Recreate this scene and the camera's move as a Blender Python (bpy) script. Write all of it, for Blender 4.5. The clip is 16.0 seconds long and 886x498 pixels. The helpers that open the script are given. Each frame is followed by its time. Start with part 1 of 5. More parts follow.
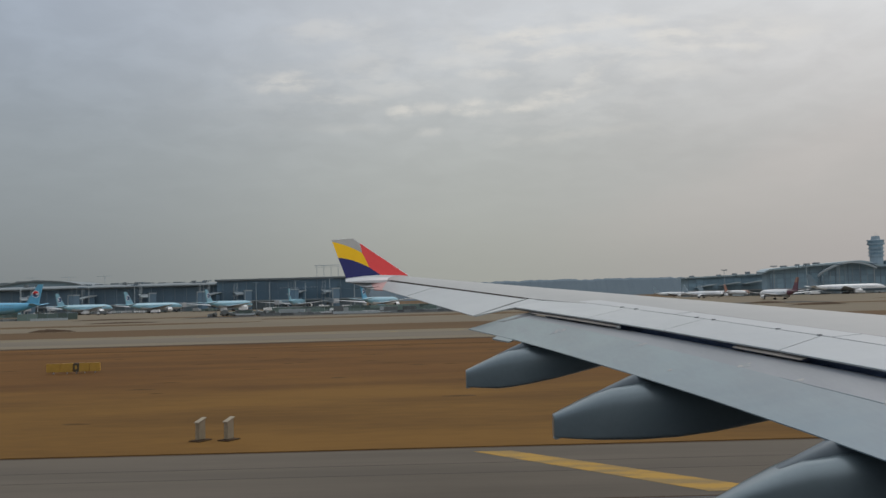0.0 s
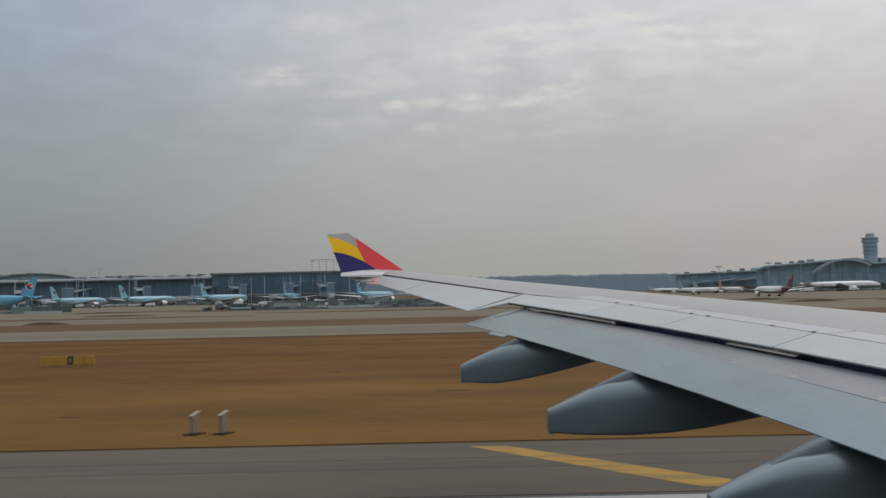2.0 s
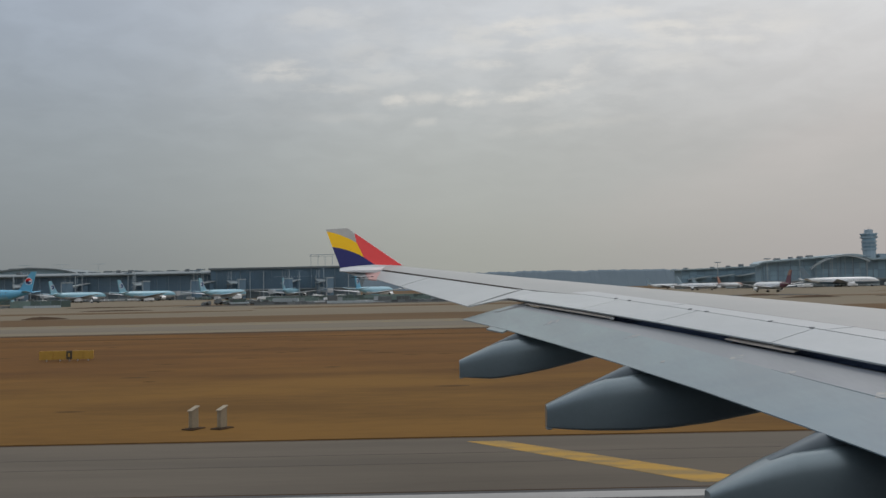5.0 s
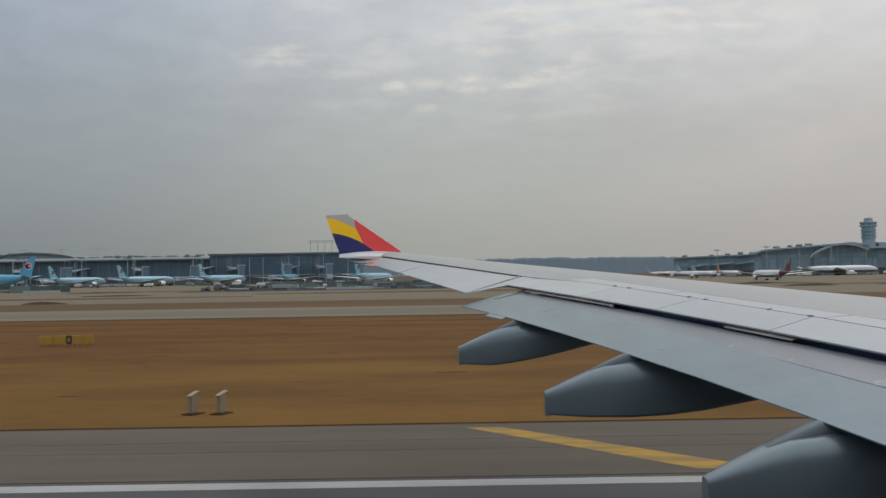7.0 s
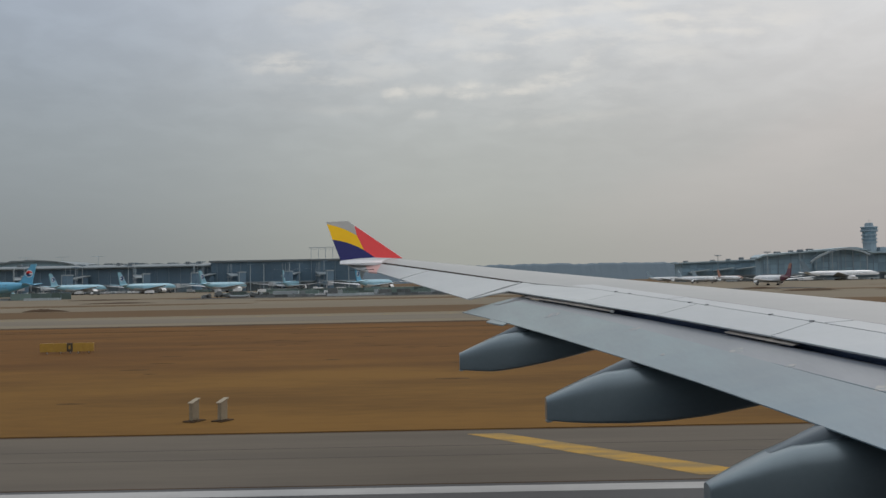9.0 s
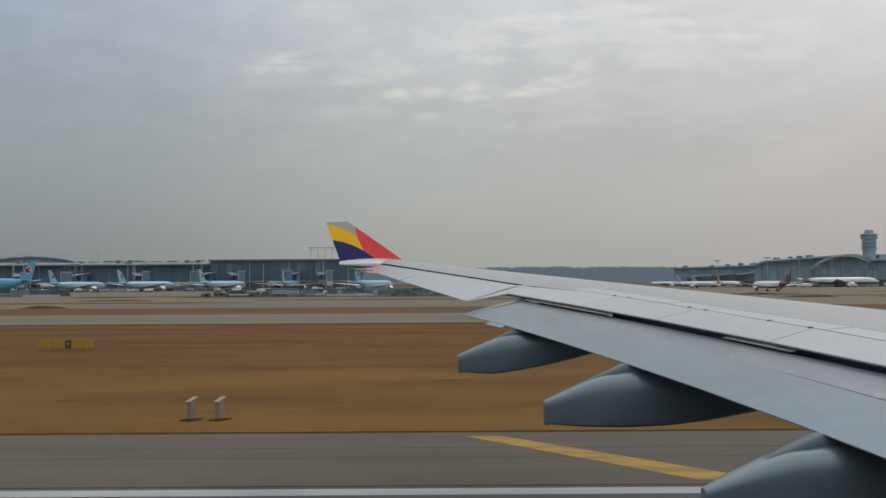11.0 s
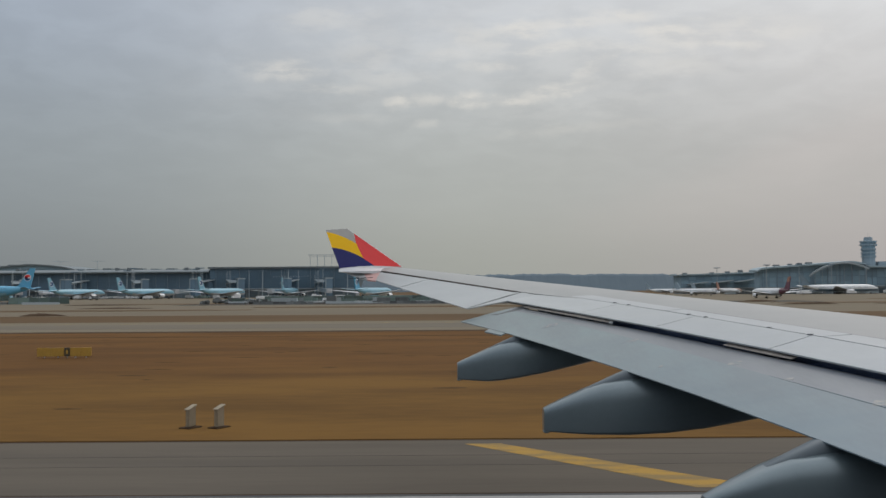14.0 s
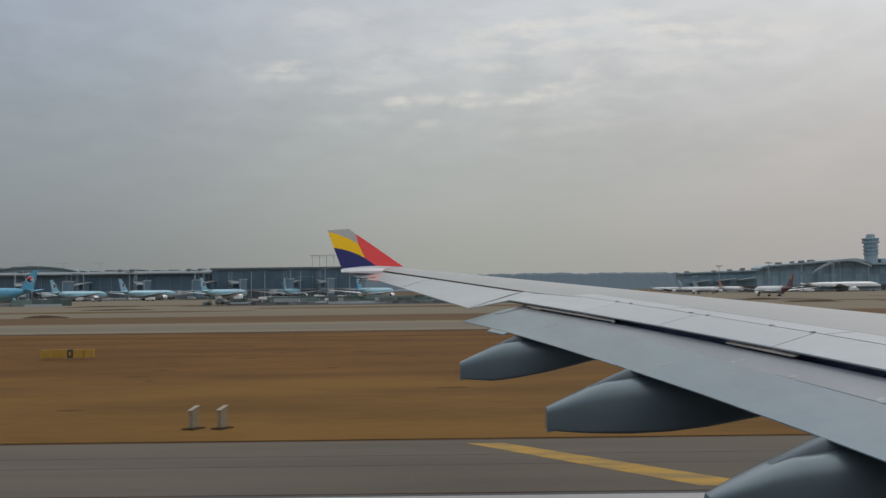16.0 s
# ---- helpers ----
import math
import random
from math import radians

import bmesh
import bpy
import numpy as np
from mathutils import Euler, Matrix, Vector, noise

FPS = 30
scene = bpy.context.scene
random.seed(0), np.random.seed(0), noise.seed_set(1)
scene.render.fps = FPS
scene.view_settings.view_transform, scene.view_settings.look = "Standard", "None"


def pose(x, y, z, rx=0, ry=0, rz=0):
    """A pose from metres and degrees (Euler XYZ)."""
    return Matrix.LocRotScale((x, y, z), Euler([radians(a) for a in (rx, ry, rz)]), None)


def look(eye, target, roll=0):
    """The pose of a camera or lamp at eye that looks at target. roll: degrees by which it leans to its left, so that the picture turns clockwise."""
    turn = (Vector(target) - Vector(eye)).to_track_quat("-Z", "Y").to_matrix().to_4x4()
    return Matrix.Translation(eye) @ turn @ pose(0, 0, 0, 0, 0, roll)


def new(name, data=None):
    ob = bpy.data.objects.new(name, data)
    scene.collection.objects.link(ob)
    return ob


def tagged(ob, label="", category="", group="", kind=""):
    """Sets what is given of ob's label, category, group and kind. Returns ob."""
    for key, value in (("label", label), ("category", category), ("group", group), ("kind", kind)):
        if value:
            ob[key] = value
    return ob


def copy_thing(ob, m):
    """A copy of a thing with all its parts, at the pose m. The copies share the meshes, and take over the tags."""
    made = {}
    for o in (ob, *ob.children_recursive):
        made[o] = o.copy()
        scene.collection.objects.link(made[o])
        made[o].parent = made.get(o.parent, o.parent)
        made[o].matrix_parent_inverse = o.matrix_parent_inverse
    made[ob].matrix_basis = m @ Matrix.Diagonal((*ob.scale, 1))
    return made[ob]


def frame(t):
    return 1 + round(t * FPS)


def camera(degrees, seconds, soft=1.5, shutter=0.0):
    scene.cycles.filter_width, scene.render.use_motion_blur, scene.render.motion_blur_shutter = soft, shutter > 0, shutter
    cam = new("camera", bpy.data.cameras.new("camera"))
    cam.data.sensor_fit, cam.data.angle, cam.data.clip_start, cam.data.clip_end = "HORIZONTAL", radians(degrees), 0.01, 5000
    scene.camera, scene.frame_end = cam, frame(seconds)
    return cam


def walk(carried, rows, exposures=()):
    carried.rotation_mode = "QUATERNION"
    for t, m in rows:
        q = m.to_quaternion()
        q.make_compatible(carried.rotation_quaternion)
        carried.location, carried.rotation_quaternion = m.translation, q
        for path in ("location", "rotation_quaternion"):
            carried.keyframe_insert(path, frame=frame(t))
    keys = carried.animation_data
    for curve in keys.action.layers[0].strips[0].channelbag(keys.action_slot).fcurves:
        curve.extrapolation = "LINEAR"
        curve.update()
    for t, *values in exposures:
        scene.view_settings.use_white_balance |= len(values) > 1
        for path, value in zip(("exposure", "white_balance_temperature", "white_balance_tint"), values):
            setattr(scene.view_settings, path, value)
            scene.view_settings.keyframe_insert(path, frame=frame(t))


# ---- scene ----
cam = camera(55.19, 16.0, soft=1.5)

# The seat by the cabin window, 5.7 m over the runway. Each row: seconds, turn to the right, tilt up, lean (degrees).
EYE = (0.0, 0.0, 5.7)
TURNS = [
    (0.0, -0.29, 3.32, -1.55), (0.5, -0.13, 3.13, -1.20), (1.0, 0.00, 2.91, -1.24), (1.5, 0.05, 2.90, -1.40),
    (2.0, 0.01, 2.97, -1.24), (2.5, 0.00, 3.06, -0.87), (3.0, 0.03, 3.07, -1.06), (3.5, 0.08, 3.07, -0.90),
    (4.0, 0.08, 3.19, -1.15), (6.5, 0.08, 1.66, -1.12), (7.0, 0.09, 1.75, -0.90), (7.5, 0.10, 1.92, -0.87),
    (8.0, 0.11, 1.96, -0.72), (8.5, 0.00, 1.985, -0.80), (9.0, 0.05, 2.17, -1.08), (11.5, 0.07, 2.36, -0.26),
    (12.0, 0.15, 2.61, -0.56), (12.5, 0.15, 2.60, -0.55), (13.0, 0.15, 2.68, -0.28), (13.5, 0.10, 2.67, -0.08),
    (14.0, 0.11, 2.78, -0.38), (14.5, 0.15, 2.80, -0.28), (15.0, 0.09, 2.72, -0.30), (15.5, 0.02, 2.79, -0.67),
    (16.0, -0.02, 2.76, -0.71)]


def seat_view(turn, tilt, lean):
    a, b = radians(turn), radians(tilt)
    target = (EYE[0] + 100 * math.sin(a), EYE[1] + 100 * math.cos(a), EYE[2] + 100 * math.tan(b))
    return look(EYE, target, lean)


walk(cam, [(t, seat_view(a, b, c)) for t, a, b, c in TURNS], [(0.0, -0.04), (4.2, -0.04), (6.3, 0.0), (9.2, 0.0), (11.5, 0.03), (13.4, 0.03), (14.5, -0.05), (16.0, -0.05)])

# ---- sky and light: a high overcast, brighter towards the right and overhead ----
SUN_UP, SUN_ROUND = radians(48), radians(40)


def overcast_sky():
    w = bpy.data.worlds.new("overcast_sky")
    scene.world = w
    w.use_nodes = True
    nt = w.node_tree
    nt.nodes.clear()
    N = lambda kind: nt.nodes.new(kind)
    L = nt.links.new

    def math_node(op, a, b=None, clamp=False):
        m = N("ShaderNodeMath")
        m.operation, m.use_clamp = op, clamp
        for i, v in enumerate((a, b)):
            if v is None:
                continue
            if isinstance(v, (int, float)):
                m.inputs[i].default_value = v
            else:
                L(v, m.inputs[i])
        return m.outputs[0]

    def span(v, lo, hi, a=0.0, b=1.0):
        m = N("ShaderNodeMapRange")
        m.interpolation_type = "SMOOTHSTEP"
        L(v, m.inputs[0])
        for i, x in enumerate((lo, hi, a, b)):
            m.inputs[i + 1].default_value = x
        return m.outputs[0]

    def blend(f, a, b):
        m = N("ShaderNodeMix")
        m.data_type = "RGBA"
        L(f, m.inputs[0])
        for i, v in ((6, a), (7, b)):
            if isinstance(v, tuple):
                m.inputs[i].default_value = (*v, 1)
            else:
                L(v, m.inputs[i])
        return m.outputs[2]

    co = N("ShaderNodeTexCoord")
    sep = N("ShaderNodeSeparateXYZ")
    L(co.outputs["Generated"], sep.inputs[0])
    x, y, z = sep.outputs
    near, past = span(x, -0.50, 0.06), span(x, 0.0, 0.5)
    low = blend(past, blend(near, (0.234, 0.257, 0.264), (0.380, 0.392, 0.360)), (0.440, 0.417, 0.410))
    middle = blend(past, blend(near, (0.300, 0.336, 0.360), (0.444, 0.464, 0.450)), (0.500, 0.487, 0.479))
    high = blend(past, blend(near, (0.362, 0.415, 0.492), (0.590, 0.616, 0.648)), (0.690, 0.702, 0.718))
    col = blend(span(z, 0.0, 0.15), low, middle)
    col = blend(span(z, 0.12, 0.34), col, high)
    col = blend(span(z, 0.35, 0.9), col, (1.02, 1.05, 1.09))
    # cloud deck seen in perspective
    flat = N("ShaderNodeCombineXYZ")
    d = math_node("ADD", math_node("MAXIMUM", z, 0.0), 0.22)
    L(math_node("DIVIDE", x, d), flat.inputs[0])
    L(math_node("DIVIDE", y, d), flat.inputs[1])

    def puffs(scale, detail, rough, distort, lo, hi):
        n = N("ShaderNodeTexNoise")
        n.inputs["Scale"].default_value, n.inputs["Detail"].default_value = scale, detail
        n.inputs["Roughness"].default_value, n.inputs["Distortion"].default_value = rough, distort
        L(flat.outputs[0], n.inputs["Vector"])
        return span(n.outputs["Fac"], lo, hi, -1, 1)

    shape = math_node("ADD", math_node("MULTIPLY", puffs(1.5, 3, 0.5, 0.2, 0.34, 0.66), 0.45),
                      math_node("MULTIPLY", puffs(6.5, 6, 0.55, 0.3, 0.34, 0.70), 0.5))
    gain = math_node("ADD", math_node("MULTIPLY", shape, span(z, 0.06, 0.27, 0.008, 0.085)), 1.0)
    up = N("ShaderNodeVectorMath")
    up.operation = "SCALE"
    L(col, up.inputs[0])
    L(gain, up.inputs["Scale"])
    # single clouds: thin bright gaps, darker undersides and a rosy veil, each (side, height, half width, half height, turn, strength)
    ahead = N("ShaderNodeCombineXYZ")
    ya = math_node("MAXIMUM", y, 0.05)
    L(math_node("DIVIDE", x, ya), ahead.inputs[0])
    L(math_node("DIVIDE", z, ya), ahead.inputs[1])
    wob = N("ShaderNodeTexNoise")
    wob.inputs["Scale"].default_value, wob.inputs["Detail"].default_value, wob.inputs["Roughness"].default_value = 22.0, 4.0, 0.6
    L(ahead.outputs[0], wob.inputs["Vector"])
    lean = N("ShaderNodeVectorMath")
    lean.operation = "MULTIPLY_ADD"
    L(wob.outputs["Color"], lean.inputs[0])
    lean.inputs[1].default_value, lean.inputs[2].default_value = (0.07, 0.022, 0), (-0.035, -0.011, 0)
    bent = N("ShaderNodeVectorMath")
    L(ahead.outputs[0], bent.inputs[0])
    L(lean.outputs[0], bent.inputs[1])

    def cloud_group(rows):
        total = 0.0
        for u, v, a, b, turn, k in rows:
            mp, gr = N("ShaderNodeMapping"), N("ShaderNodeTexGradient")
            mp.vector_type, gr.gradient_type = "TEXTURE", "SPHERICAL"
            mp.inputs["Location"].default_value, mp.inputs["Rotation"].default_value = (u, v, 0), (0, 0, radians(turn))
            mp.inputs["Scale"].default_value = (a * 1.5, b * 1.3, 1)
            L(bent.outputs[0], mp.inputs[0])
            L(mp.outputs[0], gr.inputs[0])
            soft = math_node("MULTIPLY", span(gr.outputs["Fac"], 0.0, 0.9), k)
            total = math_node("MAXIMUM", soft, total)
        return total

    gaps = cloud_group([
        (-0.187, 0.263, 0.040, 0.013, 0, 0.62), (-0.050, 0.225, 0.021, 0.011, 0, 0.75), (-0.012, 0.226, 0.023, 0.009, 0, 0.5), (0.035, 0.226, 0.025, 0.010, 0, 0.8), (0.089, 0.226, 0.040, 0.008, 0, 0.7),
        (0.138, 0.236, 0.053, 0.011, 12, 0.7), (0.181, 0.263, 0.047, 0.012, 35, 0.4), (-0.023, 0.197, 0.017, 0.007, 0, 0.3), (0.099, 0.312, 0.040, 0.012, 0, 0.75), (0.156, 0.318, 0.073, 0.009, 3, 0.5),
        (0.224, 0.326, 0.040, 0.009, 0, 0.55), (0.305, 0.298, 0.053, 0.013, 0, 0.5), (0.051, 0.299, 0.040, 0.020, 0, 0.35), (-0.143, 0.327, 0.053, 0.020, 0, 0.3), (-0.087, 0.279, 0.033, 0.040, 0, 0.2),
        (0.270, 0.266, 0.060, 0.017, 0, 0.25), (0.230, 0.288, 0.080, 0.008, -4, 0.3), (-0.060, 0.253, 0.047, 0.011, 5, 0.25), (0.014, 0.280, 0.040, 0.009, 0, 0.25), (0.372, 0.313, 0.080, 0.020, 0, 0.3),
        (0.154, 0.191, 0.093, 0.008, 5, 0.2), (-0.108, 0.205, 0.053, 0.007, 0, 0.15),
        (0.271, 0.308, 0.047, 0.008, 0, 0.6), (0.135, 0.288, 0.053, 0.008, 5, 0.5), (0.344, 0.292, 0.040, 0.008, 0, 0.45), (0.061, 0.265, 0.033, 0.008, 0, 0.4), (0.405, 0.307, 0.060, 0.011, 0, 0.35), (-0.121, 0.239, 0.047, 0.008, 0, 0.3)])
    fields = cloud_group([
        (0.189, 0.295, 0.307, 0.073, 3, 0.38), (-0.094, 0.262, 0.200, 0.060, 4, 0.2), (0.371, 0.279, 0.173, 0.040, 6, 0.25), (0.174, 0.218, 0.173, 0.020, 6, 0.3), (-0.053, 0.319, 0.147, 0.027, 0, 0.25)])
    shades = cloud_group([
        (0.101, 0.259, 0.080, 0.028, 10, 0.55), (0.053, 0.205, 0.113, 0.017, 6, 0.5), (0.213, 0.281, 0.067, 0.013, 0, 0.3), (0.307, 0.158, 0.220, 0.033, 16, 0.35), (-0.148, 0.232, 0.080, 0.027, 0, 0.2),
        (0.156, 0.289, 0.087, 0.011, 0, 0.3), (-0.027, 0.247, 0.080, 0.013, 0, 0.25), (0.370, 0.239, 0.147, 0.027, 10, 0.2), (-0.093, 0.313, 0.080, 0.027, -10, 0.2)])
    veil = cloud_group([
        (0.469, 0.173, 0.173, 0.040, 20, 0.6), (0.306, 0.105, 0.160, 0.040, 12, 0.35), (0.485, 0.284, 0.173, 0.060, 0, 0.25)])
    mottle = N("ShaderNodeTexNoise")
    mottle.inputs["Scale"].default_value, mottle.inputs["Detail"].default_value, mottle.inputs["Roughness"].default_value = 34.0, 5.0, 0.62
    wide = N("ShaderNodeVectorMath")
    wide.operation = "MULTIPLY"
    L(ahead.outputs[0], wide.inputs[0])
    wide.inputs[1].default_value = (0.5, 1.6, 1)
    L(wide.outputs[0], mottle.inputs["Vector"])
    fleck, patch = span(mottle.outputs["Fac"], 0.34, 0.56, 0.30, 1.0), span(mottle.outputs["Fac"], 0.36, 0.62, 0.15, 1.0)
    glow = blend(math_node("MULTIPLY", shades, 0.34), up.outputs[0], (0.40, 0.42, 0.43))
    glow = blend(math_node("MULTIPLY", veil, 0.30), glow, (0.60, 0.545, 0.53))
    glow = blend(math_node("MULTIPLY", math_node("MULTIPLY", fields, patch), 0.58), glow, (0.80, 0.79, 0.76))
    glow = blend(math_node("MULTIPLY", math_node("MULTIPLY", gaps, fleck), 0.70), glow, (0.84, 0.80, 0.73))
    clouds = N("ShaderNodeBackground")
    L(glow, clouds.inputs[0])
    sky = N("ShaderNodeTexSky")
    sky.sky_type, sky.sun_disc, sky.sun_elevation, sky.sun_rotation = "NISHITA", False, SUN_UP, SUN_ROUND
    sky.air_density, sky.dust_density = 1.5, 5.0
    clear = N("ShaderNodeBackground")
    L(sky.outputs[0], clear.inputs[0])
    clear.inputs[1].default_value = 0.06
    mix = N("ShaderNodeMixShader")
    mix.inputs[0].default_value = 0.92
    L(clear.outputs[0], mix.inputs[1])
    L(clouds.outputs[0], mix.inputs[2])
    out = N("ShaderNodeOutputWorld")
    L(mix.outputs[0], out.inputs[0])


overcast_sky()
sun = bpy.data.lights.new("sun", "SUN")
sun.energy, sun.angle, sun.color = 0.8, radians(14), (1.0, 0.96, 0.90)
sun_dir = Vector((math.sin(SUN_ROUND) * math.cos(SUN_UP), math.cos(SUN_ROUND) * math.cos(SUN_UP), math.sin(SUN_UP)))
new("sun", sun).matrix_world = look(sun_dir * 100, (0, 0, 0))

# ---- materials ----


def surface(name, color, rough=0.6, metal=0.0, grain=1.0, bump=0.0, stretch=(1, 1, 1), second=None, amount=0.5,
            low=0.35, high=0.65, gloss=0.5, pieces=0.0, zone=None, coat=0.0, root_shade=None):
    """A painted or natural surface: a base colour, a second one spread by noise at two scales, and fine relief."""
    m = bpy.data.materials.new(name)
    m.use_nodes = True
    nt = m.node_tree
    b = nt.nodes["Principled BSDF"]
    b.inputs["Roughness"].default_value, b.inputs["Metallic"].default_value = rough, metal
    b.inputs["Specular IOR Level"].default_value = gloss
    second = second or tuple(c * 0.8 for c in color)
    co = nt.nodes.new("ShaderNodeTexCoord")
    mp = nt.nodes.new("ShaderNodeMapping")
    mp.inputs["Scale"].default_value = stretch
    nt.links.new(co.outputs["Object"], mp.inputs[0])
    n1, n2 = nt.nodes.new("ShaderNodeTexNoise"), nt.nodes.new("ShaderNodeTexNoise")
    for n, s, d in ((n1, grain, 5), (n2, grain * 11, 3)):
        n.inputs["Scale"].default_value, n.inputs["Detail"].default_value = s, d
        nt.links.new(mp.outputs[0], n.inputs["Vector"])
    add = nt.nodes.new("ShaderNodeMath")
    add.operation = "MULTIPLY_ADD"
    nt.links.new(n2.outputs["Fac"], add.inputs[0])
    add.inputs[1].default_value = 0.35
    nt.links.new(n1.outputs["Fac"], add.inputs[2])
    rng = nt.nodes.new("ShaderNodeMapRange")
    nt.links.new(add.outputs[0], rng.inputs[0])
    for i, v in enumerate((low + 0.175, high + 0.175, 0.0, amount)):
        rng.inputs[i + 1].default_value = v
    mix = nt.nodes.new("ShaderNodeMix")
    mix.data_type = "RGBA"
    nt.links.new(rng.outputs[0], mix.inputs[0])
    mix.inputs[6].default_value, mix.inputs[7].default_value = (*color, 1), (*second, 1)
    last = mix.outputs[2]
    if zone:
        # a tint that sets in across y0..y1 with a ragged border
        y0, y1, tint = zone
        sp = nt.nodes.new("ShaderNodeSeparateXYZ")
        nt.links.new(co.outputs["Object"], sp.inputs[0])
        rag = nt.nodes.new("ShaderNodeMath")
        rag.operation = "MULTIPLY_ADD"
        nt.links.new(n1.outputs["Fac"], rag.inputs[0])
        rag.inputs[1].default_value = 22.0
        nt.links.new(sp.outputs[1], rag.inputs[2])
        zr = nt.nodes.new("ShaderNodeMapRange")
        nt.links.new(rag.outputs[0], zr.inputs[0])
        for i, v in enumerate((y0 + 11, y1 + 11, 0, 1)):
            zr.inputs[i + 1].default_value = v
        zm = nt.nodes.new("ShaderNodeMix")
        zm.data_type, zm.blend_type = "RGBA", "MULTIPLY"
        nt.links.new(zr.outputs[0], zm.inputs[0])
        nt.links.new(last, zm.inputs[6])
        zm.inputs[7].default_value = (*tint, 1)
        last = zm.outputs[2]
    if root_shade:
        # shading towards the wing root put into the colour, in chordwise streaks: starts at y0, full at y1
        y0, y1, tint = root_shade
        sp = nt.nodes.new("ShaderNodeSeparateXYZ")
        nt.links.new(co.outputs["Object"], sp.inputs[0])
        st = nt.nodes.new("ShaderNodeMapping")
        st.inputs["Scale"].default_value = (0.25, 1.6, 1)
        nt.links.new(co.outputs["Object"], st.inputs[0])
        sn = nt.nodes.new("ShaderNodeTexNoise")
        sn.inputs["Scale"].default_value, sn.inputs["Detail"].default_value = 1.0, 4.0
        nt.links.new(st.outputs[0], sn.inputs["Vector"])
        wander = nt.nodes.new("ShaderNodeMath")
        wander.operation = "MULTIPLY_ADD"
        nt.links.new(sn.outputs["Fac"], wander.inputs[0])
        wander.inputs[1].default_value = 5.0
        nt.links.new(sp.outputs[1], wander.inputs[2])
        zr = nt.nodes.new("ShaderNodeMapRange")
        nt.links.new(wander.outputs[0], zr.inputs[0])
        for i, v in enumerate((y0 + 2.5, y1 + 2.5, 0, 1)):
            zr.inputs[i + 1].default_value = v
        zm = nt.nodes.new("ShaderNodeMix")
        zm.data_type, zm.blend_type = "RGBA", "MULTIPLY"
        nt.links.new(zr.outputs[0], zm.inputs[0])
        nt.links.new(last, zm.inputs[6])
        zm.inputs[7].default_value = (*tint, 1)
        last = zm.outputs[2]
    b.inputs["Coat Weight"].default_value, b.inputs["Coat Roughness"].default_value = coat, 0.22
    if pieces:
        info = nt.nodes.new("ShaderNodeObjectInfo")
        r2 = nt.nodes.new("ShaderNodeMapRange")
        nt.links.new(info.outputs["Random"], r2.inputs[0])
        for i, v in enumerate((0, 1, 1 - pieces, 1 + pieces)):
            r2.inputs[i + 1].default_value = v
        sc = nt.nodes.new("ShaderNodeVectorMath")
        sc.operation = "SCALE"
        nt.links.new(last, sc.inputs[0])
        nt.links.new(r2.outputs[0], sc.inputs["Scale"])
        last = sc.outputs[0]
    nt.links.new(last, b.inputs["Base Color"])
    if bump:
        bp = nt.nodes.new("ShaderNodeBump")
        bp.inputs["Strength"].default_value, bp.inputs["Distance"].default_value = 0.6, bump
        nt.links.new(add.outputs[0], bp.inputs["Height"])
        nt.links.new(bp.outputs[0], b.inputs["Normal"])
    return m


M = {}
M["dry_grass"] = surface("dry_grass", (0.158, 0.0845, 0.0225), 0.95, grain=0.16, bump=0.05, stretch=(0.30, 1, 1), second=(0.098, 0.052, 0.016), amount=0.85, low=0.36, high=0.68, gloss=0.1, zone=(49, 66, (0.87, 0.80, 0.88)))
M["far_grass"] = surface("far_grass", (0.116, 0.074, 0.039), 0.95, grain=0.05, stretch=(0.3, 1, 1), second=(0.086, 0.056, 0.031), gloss=0.1)
M["runway_asphalt"] = surface("runway_asphalt", (0.075, 0.075, 0.078), 0.85, grain=0.5, bump=0.004, stretch=(0.05, 1, 1), second=(0.050, 0.050, 0.052), gloss=0.3)
M["shoulder_asphalt"] = surface("shoulder_asphalt", (0.124, 0.107, 0.088), 0.9, grain=0.55, bump=0.004, stretch=(0.10, 1, 1), second=(0.101, 0.089, 0.075), amount=0.8, gloss=0.06)
M["taxi_concrete"] = surface("taxi_concrete", (0.19, 0.164, 0.120), 0.9, grain=0.12, stretch=(0.1, 1, 1), second=(0.158, 0.138, 0.102), gloss=0.06)
M["taxi_asphalt"] = surface("taxi_asphalt", (0.162, 0.142, 0.114), 0.9, grain=0.12, stretch=(0.1, 1, 1), second=(0.138, 0.122, 0.099), gloss=0.06)
M["apron_concrete"] = surface("apron_concrete", (0.179, 0.152, 0.112), 0.9, grain=0.03, stretch=(0.3, 1, 1), second=(0.140, 0.121, 0.092), gloss=0.06)
M["white_marking"] = surface("white_marking", (0.365, 0.365, 0.36), 0.8, grain=1.5, stretch=(0.3, 1, 1), second=(0.275, 0.272, 0.268), gloss=0.2)
M["exit_asphalt"] = surface("exit_asphalt", (0.088, 0.086, 0.086), 0.9, grain=0.15, second=(0.066, 0.065, 0.066), gloss=0.1)
M["yellow_marking"] = surface("yellow_marking", (0.36, 0.215, 0.042), 0.8, grain=1.6, stretch=(0.35, 1, 1), second=(0.215, 0.150, 0.062), amount=1.0, low=0.40, high=0.62, gloss=0.2)
M["dry_soil"] = surface("dry_soil", (0.085, 0.048, 0.020), 0.95, grain=0.8, stretch=(0.3, 1, 1), second=(0.066, 0.038, 0.017), gloss=0.1)
M["faded_yellow"] = surface("faded_yellow", (0.27, 0.20, 0.085), 0.85, grain=0.9, second=(0.20, 0.165, 0.10), amount=1.0, gloss=0.1)
